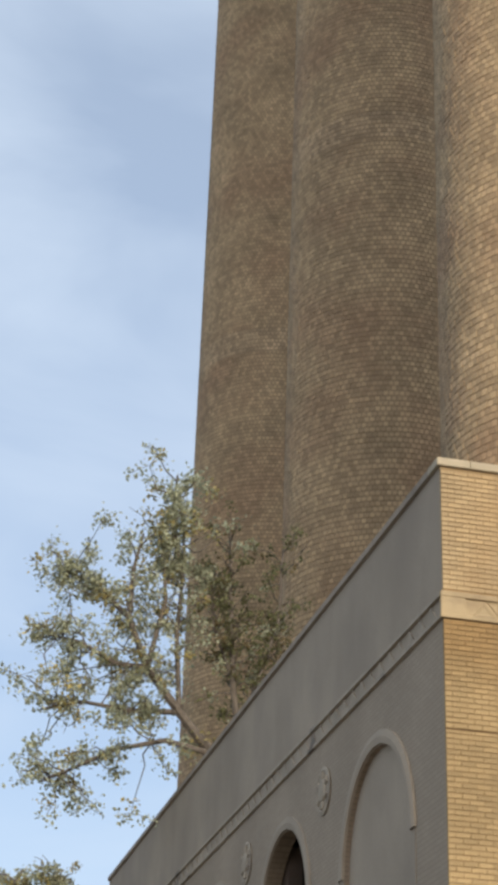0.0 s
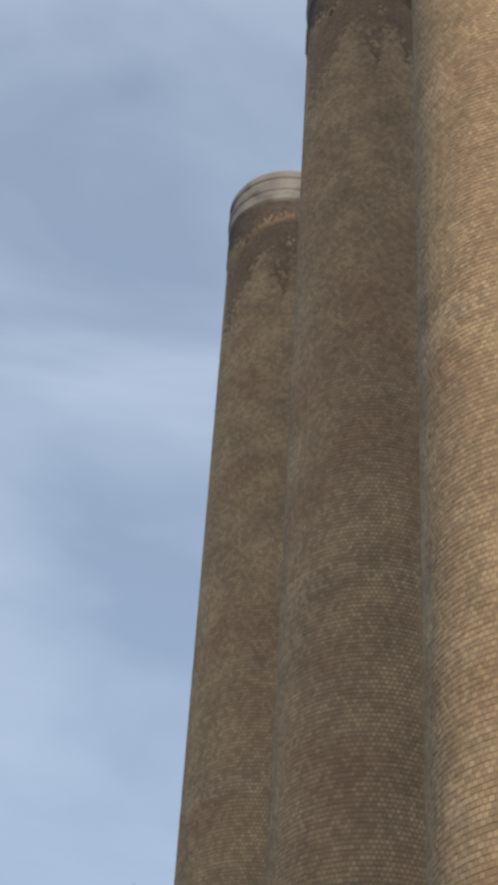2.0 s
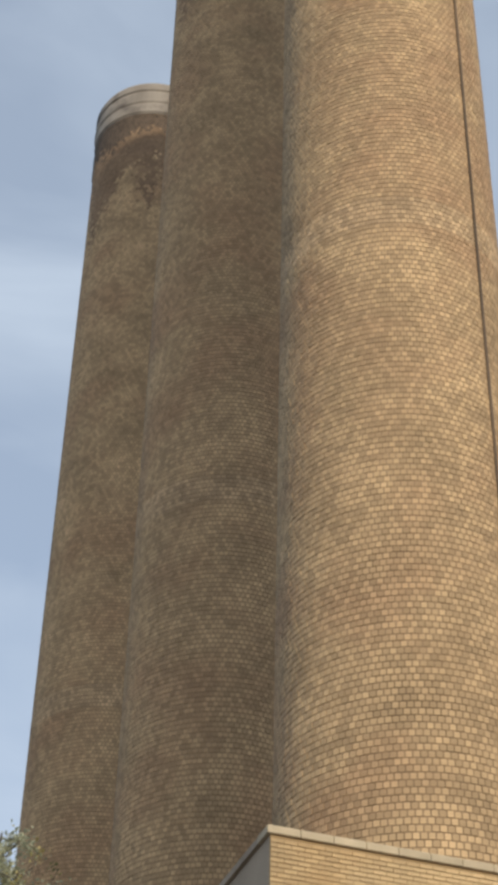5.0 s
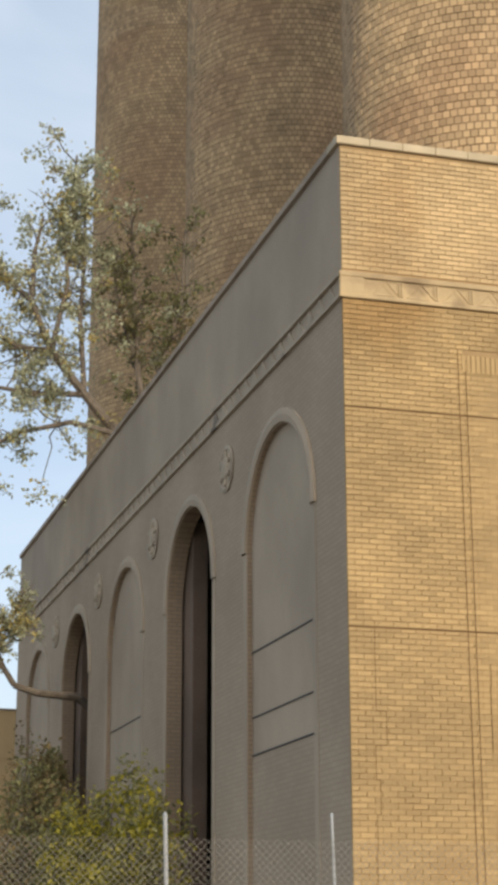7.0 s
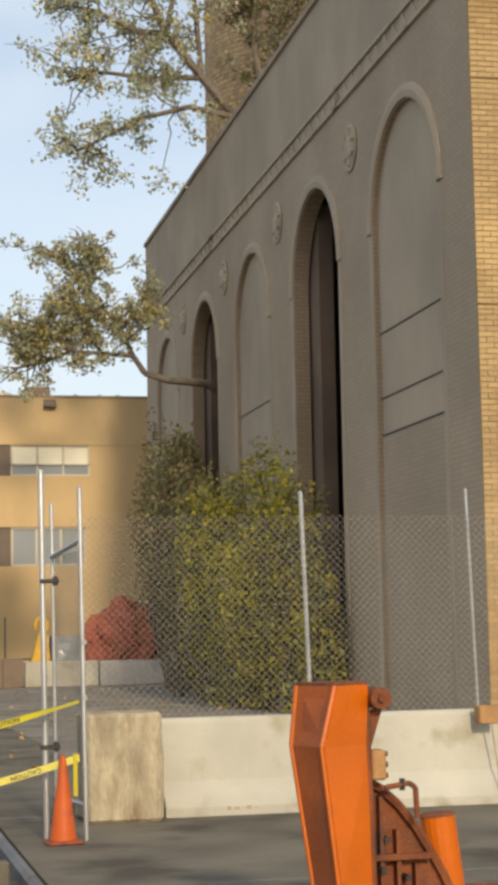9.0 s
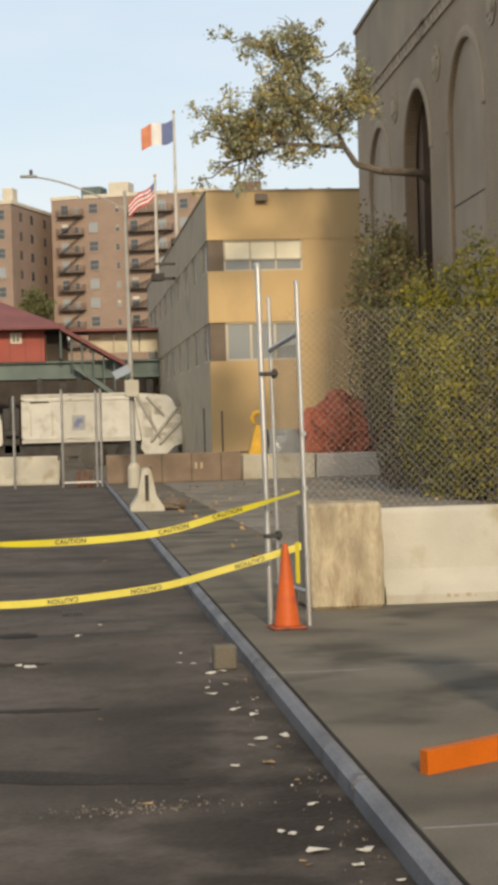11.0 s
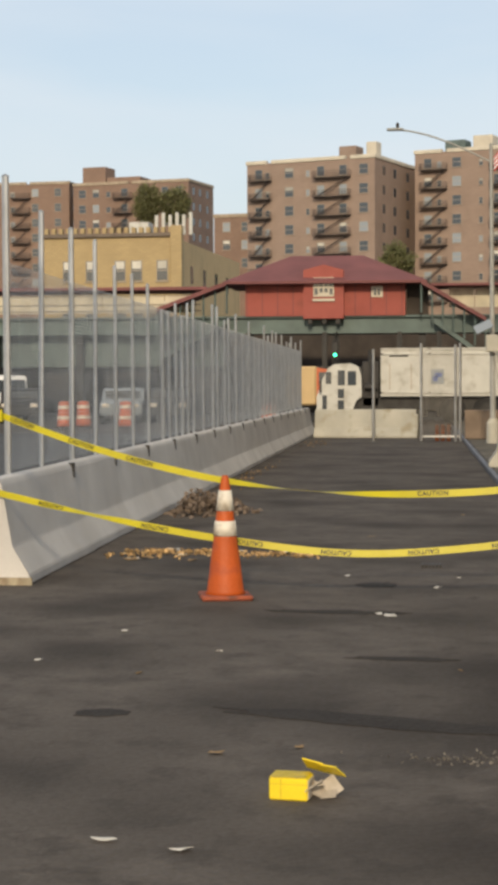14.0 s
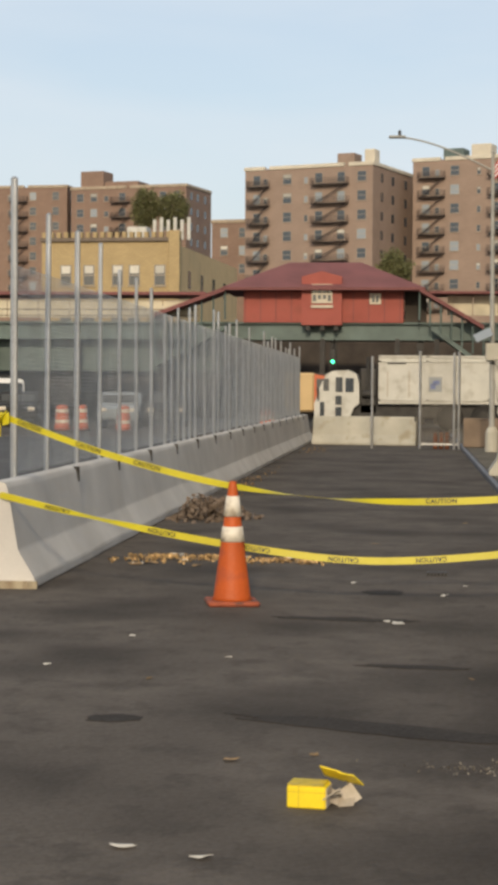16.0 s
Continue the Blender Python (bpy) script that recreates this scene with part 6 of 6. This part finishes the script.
shrub("climbing_vine", "thin brown vines climbing the far corner of the arcade", ((8.75, 48.6, 5.6, 0.25, 0.8, 2.2), (8.7, 46.0, 4.8, 0.25, 0.9, 1.8)), 420, 0.10, ("leaf_brown", "leaf_dark", "leaf_gold"), 34)
rng = random.Random(5)
pts = [(rng.uniform(2.0, 8.3), rng.uniform(15, 44), 0.115) for _ in range(260)]
tagged(leaves("fallen_leaves", pts, 0.09, "leaf_litter", None, rng), "dry leaves scattered over the yard", "leaf litter", kind="stuff")

# ---- snow plow blade parked on the sidewalk ----
pw = empty("snow_plow", None, "orange snow plow blade standing on end with rusty ribs", "snow plow")
LV = ((1.325, (2.17, 8.10), (2.30, 7.90), (2.475, 8.00)), (1.05, (2.14, 8.10), (2.22, 7.86), (2.475, 8.00)), (0.43, (2.215, 8.05), (2.275, 7.82), (2.465, 7.96)), (0.10, (2.25, 8.02), (2.305, 7.78), (2.48, 7.92)))


def plate(levels, a, b, thick, push=0.0):
    """A bent plate between two columns of corners."""
    bm = bmesh.new()
    rows = []
    for z, p, q in [(l[0], Vector(l[a]), Vector(l[b])) for l in levels]:
        d = (q - p).normalized()
        n = Vector((d.y, -d.x)) * thick
        o = Vector((-d.y, d.x)) * push
        rows.append([bm.verts.new((*(v + o), z)) for v in (p, q, q + n, p + n)])
    for r, s in zip(rows, rows[1:]):
        for i in range(4):
            j = (i + 1) % 4
            bm.faces.new((r[i], s[i], s[j], r[j]))
    bm.faces.new(rows[0])
    bm.faces.new(rows[-1][::-1])
    bmesh.ops.recalc_face_normals(bm, faces=bm.faces)
    return bm


part("face_plate", plate(LV, 2, 3, 0.018), "plow_orange", pw, "bright orange bent face plate")
# The web's shade comes from its darker orange.
part("web", plate(LV, 1, 2, 0.014, 0.012), "plow_web", pw, "recessed orange web, darkened for its shade")
bm = bmesh.new()
for (z0, l0, f0, r0), (z1, l1, f1, r1) in zip(LV, LV[1:]):
    add_rod(bm, (*l0, z0), (*l1, z1), 0.013, None, 6)
    add_rod(bm, (*f0, z0), (*f1, z1), 0.012, None, 6)
part("flange", bm, "plow_orange", pw)
bm = bmesh.new()
ps = [(2.165, 8.1), (2.30, 7.895), (2.485, 8.0), (2.45, 8.2), (2.22, 8.2)]
top = [bm.verts.new((*p, 1.339)) for p in ps]
bot = [bm.verts.new((*p, 1.325)) for p in ps]
bm.faces.new(top)
bm.faces.new(bot[::-1])
for i in range(5):
    j = (i + 1) % 5
    bm.faces.new((bot[i], bot[j], top[j], top[i]))
part("top_plate", bm, "rust", pw)
part("edge_strip", rod((2.478, 8.0, 1.32), (2.482, 7.93, 0.1), 0.014, None, 6), "rust", pw)
arc = [(2.47, 0.88), (2.56, 0.84), (2.65, 0.76), (2.73, 0.66), (2.81, 0.53), (2.87, 0.42), (2.93, 0.28), (2.97, 0.1)]
part("moldboard", prism([(2.47, 0.1)] + arc[:-1] + [arc[-1]], 8.12, 8.16, "y"), "rust", pw, "rusty curved moldboard")
bm = bmesh.new()
for a, b in zip(arc, arc[1:]):
    add_rod(bm, (a[0], 8.1, a[1]), (b[0], 8.1, b[1]), 0.022, None, 6)
part("rim", bm, "rust", pw)
for i, x in enumerate((2.55, 2.63, 2.72)):
    part("rib", box(x, 8.06, 0.12, x + 0.018, 8.12, 0.8 - i * 0.16), "rust", pw)
part("crossbar", box(2.5, 8.05, 0.5, 2.8, 8.1, 0.53, 0.004), "rust", pw)
for x, z in ((2.56, 0.46), (2.6, 0.36), (2.68, 0.42), (2.58, 0.6)):
    part("bolt", rod((x, 8.12, z), (x, 8.04, z), 0.016, None, 6), "dark_metal", pw)
kn = part("roller", rod((2.53, 7.92, 1.262), (2.53, 8.12, 1.262), 0.05, None, 16), "rust", pw, "worn rusty roller")
part("hub", rod((2.53, 7.90, 1.262), (2.53, 7.925, 1.262), 0.018, None, 10), "rust", kn)
part("arm", prism([(2.48, 1.2), (2.56, 1.22), (2.5, 1.04), (2.48, 1.02)], 8.0, 8.03, "y"), "rust", pw)
bk = part("bracket", box(2.495, 7.98, 0.88, 2.565, 8.1, 1.02, 0.01), "wood_block", pw)
for z in (0.9, 0.95, 1.0):
    part("bolt", rod((2.565, 8.03, z), (2.585, 8.03, z), 0.013, None, 8), "rust", bk)
bm = bmesh.new()
add_rod(bm, (2.56, 8.0, 0.845), (2.68, 8.0, 0.862), 0.013)
add_rod(bm, (2.68, 8.0, 0.862), (2.71, 8.0, 0.84), 0.013)
add_rod(bm, (2.71, 8.0, 0.84), (2.715, 8.0, 0.70), 0.014)
part("pipe", bm, "rust", pw)
part("collar", rod((2.645, 8.0, 0.83), (2.645, 8.0, 0.885), 0.014, None, 8), "dark_metal", pw)
cy = part("spring_post", rod((2.97, 8.25, 0.1), (2.90, 8.25, 0.68), 0.085, None, 18), "plow_orange", pw, "short orange tube")
part("tube_rim", rod((2.90, 8.25, 0.68), (2.899, 8.25, 0.692), 0.09, 0.08, 18), "rust", cy)
part("lower_blade", prism([(1.52, 7.24), (2.42, 7.84), (2.40, 7.90), (1.50, 7.30)], 0.1, 0.20, "z"), "plow_orange", pw, "low cutting edge lying on the ground")

# ---- litter on the road ----
yb = empty("torn_yellow_carton", pose(-0.47, 6.6, 0, 0, 0, -8), "torn bright yellow carton with its lid open", "box")
part("tray", box(-0.12, -0.06, 0.0, 0.03, 0.06, 0.085, 0.006), "yellow_box", yb)
part("top_flap", box(-0.118, -0.057, 0.086, 0.02, 0.057, 0.090, 0.001), "carton_top", yb, "dented yellow top flap")
part("crease", boxes([(-0.075, -0.0608, 0.004, -0.072, -0.0598, 0.084), (-0.12, -0.0608, 0.062, 0.03, -0.0598, 0.064)]), "carton_top", yb)
part("open_end", box(0.028, -0.052, 0.006, 0.034, 0.052, 0.078), "white_card", yb, "grey inside of the torn carton end")
lid = bmesh.new()
add_box(lid, -0.085, -0.045, 0.0, 0.0, 0.045, 0.005, 0.0, pose(0.075, 0.05, 0.105, -34, 10, -10))
add_box(lid, 0.0, -0.04, 0.0, 0.075, 0.045, 0.005, 0.0, pose(0.073, 0.049, 0.104, -34, 2, -24))
part("lid", lid, "yellow_box", yb)
for k in range(5):
    r = random.Random(k)
    cr = bmesh.new()
    add_box(cr, -0.035, -0.03, 0, 0.04, 0.03, 0.004, 0.0, pose(0.06 + r.uniform(-0.03, 0.05), r.uniform(-0.05, 0.05), 0.02 + 0.009 * k, r.uniform(-50, 50), r.uniform(-50, 50), r.uniform(0, 180)))
    part("torn_card", cr, "white_card", yb, "crumpled grey and white cardboard")

rng = random.Random(77)


def scrap(x, y, s, mt, label, group, z=0.0):
    bm = bmesh.new()
    n = 7
    ring = []
    for i in range(n):
        a = 2 * math.pi * i / n
        r = s * rng.uniform(0.55, 1.1)
        ring.append(bm.verts.new((r * math.cos(a), 0.6 * r * math.sin(a), 0.004 + rng.uniform(0, 0.25) * s)))
    c = bm.verts.new((0, 0, 0.006 + 0.12 * s))
    for i in range(n):
        bm.faces.new((ring[i], ring[(i + 1) % n], c))
    ob = tagged(part("litter_scrap", bm, mt), label, "litter", group)
    ob.modifiers.new("thickness", "SOLIDIFY").thickness = 0.002
    ob.matrix_world = pose(x, y, z + 0.002, 0, 0, rng.uniform(0, 360))


for x, y, s in ((-0.22, 11.85, 0.07), (-0.3, 11.95, 0.05), (-0.83, 5.8, 0.045), (-1.12, 5.9, 0.05), (-0.9, 7.35, 0.045), (-0.55, 7.5, 0.035), (0.35, 7.4, 0.03), (-1.55, 9.4, 0.035), (-1.9, 11.0, 0.035), (-2.2, 9.8, 0.03), (0.12, 13.5, 0.05), (0.3, 14.2, 0.03), (-0.6, 14.3, 0.04), (-0.5, 18, 0.05), (0.5, 21, 0.05), (0.2, 9.6, 0.025), (-1.2, 10.2, 0.025), (0.1, 16.2, 0.04)):
    scrap(x, y, s, "leaf_litter" if rng.random() < 0.5 else "paper", "dry leaf or paper scrap lying on the asphalt", "scraps on the road")
for i in range(40):
    y = rng.uniform(4.6, 12.5)
    scrap(rng.uniform(0.86, 1.17) - 0.12 * (rng.random() ** 3), y, rng.choice((0.012, 0.018, 0.022, 0.03, 0.05)), rng.choice(("paper", "paper", "leaf_litter", "paper")), "pale paper scrap in the gutter by the kerb", "scraps in the gutter")
tagged(part("paving_slab", box(-0.075, -0.06, 0, 0.075, 0.06, 0.16, 0.012, pose(1.05, 11.4, 0, 0, 0, 4)), "sidewalk"), "loose grey paving block beside the kerb", "slab")
tagged(part("road_grate", boxes([(0.0 + i * 0.03, 15.0, 0.0, 0.018 + i * 0.03, 15.14, 0.03) for i in range(6)]), "dark_metal"), "small dark metal scrap on the road", "scrap")


def heap(name, label, spots, count, size, mt, seed):
    r = random.Random(seed)
    pts = []
    for x, y, rx, ry, h in spots:
        for _ in range(count):
            a, b = r.gauss(0, 0.5), r.gauss(0, 0.5)
            pts.append((x + a * rx, y + b * ry, 0.012 + max(0, h * (1 - a * a - b * b)) * r.random()))
    return tagged(leaves(name, pts, size, mt, None, r), label, "leaf litter", kind="stuff")


heap("leaf_heap", "drift of yellow leaves by the barrier", ((-2.5, 16.1, 0.35, 0.35, 0.03), (-1.95, 16.2, 0.4, 0.25, 0.02), (-1.3, 16.0, 0.5, 0.2, 0.01)), 170, 0.042, "leaf_tan", 41)
heap("leaf_heap_brown", "brown leaf and twig heap against the barrier", ((-2.72, 21.2, 0.32, 0.6, 0.30), (-2.38, 21.4, 0.32, 0.5, 0.2), (-2.85, 23.5, 0.1, 1.2, 0.06)), 340, 0.075, "brown_board", 42)
heap("leaf_scatter", "leaves scattered over the far roadway", ((-2.9, 30, 0.2, 5, 0.02), (-2.7, 46, 0.4, 3, 0.06), (-1.3, 16.0, 0.6, 0.3, 0.02)), 60, 0.045, "leaf_litter", 43)
for i in range(16):
    scrap(rng.uniform(-2.7, -0.9), rng.uniform(15.5, 16.5), rng.uniform(0.04, 0.1), rng.choice(("paper", "reflective", "leaf_litter")), "crumpled pale wrapper among fallen leaves", "wrappers by the barrier")

rng = random.Random(61)
pts = [(rng.gauss(0.34, 0.22), 7.38 + rng.gauss(0, 0.06) - 0.12 * rng.random(), 0.006) for _ in range(260)]
tagged(leaves("road_grit", pts, 0.014, "grit", None, rng), "line of pale grit swept across the asphalt", "grit", kind="stuff")
pts = [(1.17 - abs(rng.gauss(0, 0.10)), rng.uniform(4.5, 12.0), 0.006) for _ in range(170)]
tagged(leaves("gutter_grit", pts, 0.016, "grit", None, rng), "small pale crumbs of litter along the kerb", "grit", kind="stuff")

# small dark sack beside the loose barrier
sk = bmesh.new()
bmesh.ops.create_icosphere(sk, subdivisions=3, radius=1.0)
for v in sk.verts:
    v.co = Vector((v.co.x * 0.24, v.co.y * 0.2, max(0.0, v.co.z * 0.13 + 0.1))) + Vector((noise.noise(v.co * 3), noise.noise(v.co * 3 + Vector((4, 0, 0))), 0)) * 0.05
tagged(part("sandbag", sk, "brown_panel", None, ""), "dark slumped sandbag beside the loose barrier", "sandbag").location = (2.02, 31.5, 0.1)
part("end_drum", lathe([(0.20, 0.0), (0.21, 0.02), (0.21, 0.20), (0.17, 0.28), (0.08, 0.32)], 24, None, (3.52, 8.15, 0.52)), "rust", pw, "rusty round drum end")
part("drum_post", rod((3.52, 8.15, 0.1), (3.52, 8.15, 0.52), 0.09, None, 12), "rust", pw)
part("drum_arm", rod((2.95, 8.25, 0.3), (3.52, 8.15, 0.3), 0.05, None, 8), "rust", pw)

# ---- single bricks of the sunny front ----
meshes = {}
for x0, z0, x1, z1, pr in near:
    w, h = round(x1 - x0, 3), round(z1 - z0, 3)
    tone = "parapet_brick" if z0 > 10.9 else "yellow_brick"
    key = (w, h, tone)
    if key not in meshes:
        me = bpy.data.meshes.new("brick")
        me.from_pydata([(0, 0.05, 0), (w, 0.05, 0), (w, 0.05, h), (0, 0.05, h), (0.003, 0, 0.003), (w - 0.003, 0, 0.003), (w - 0.003, 0, h - 0.003), (0.003, 0, h - 0.003)], [], [(4, 5, 6, 7), (0, 1, 5, 4), (1, 2, 6, 5), (2, 3, 7, 6), (3, 0, 4, 7)])
        me.materials.append(M[tone])
        meshes[key] = me
    ob = new("brick", meshes[key])
    ob.parent = house
    ob.matrix_basis = pose(x0, -0.012 - pr, z0)
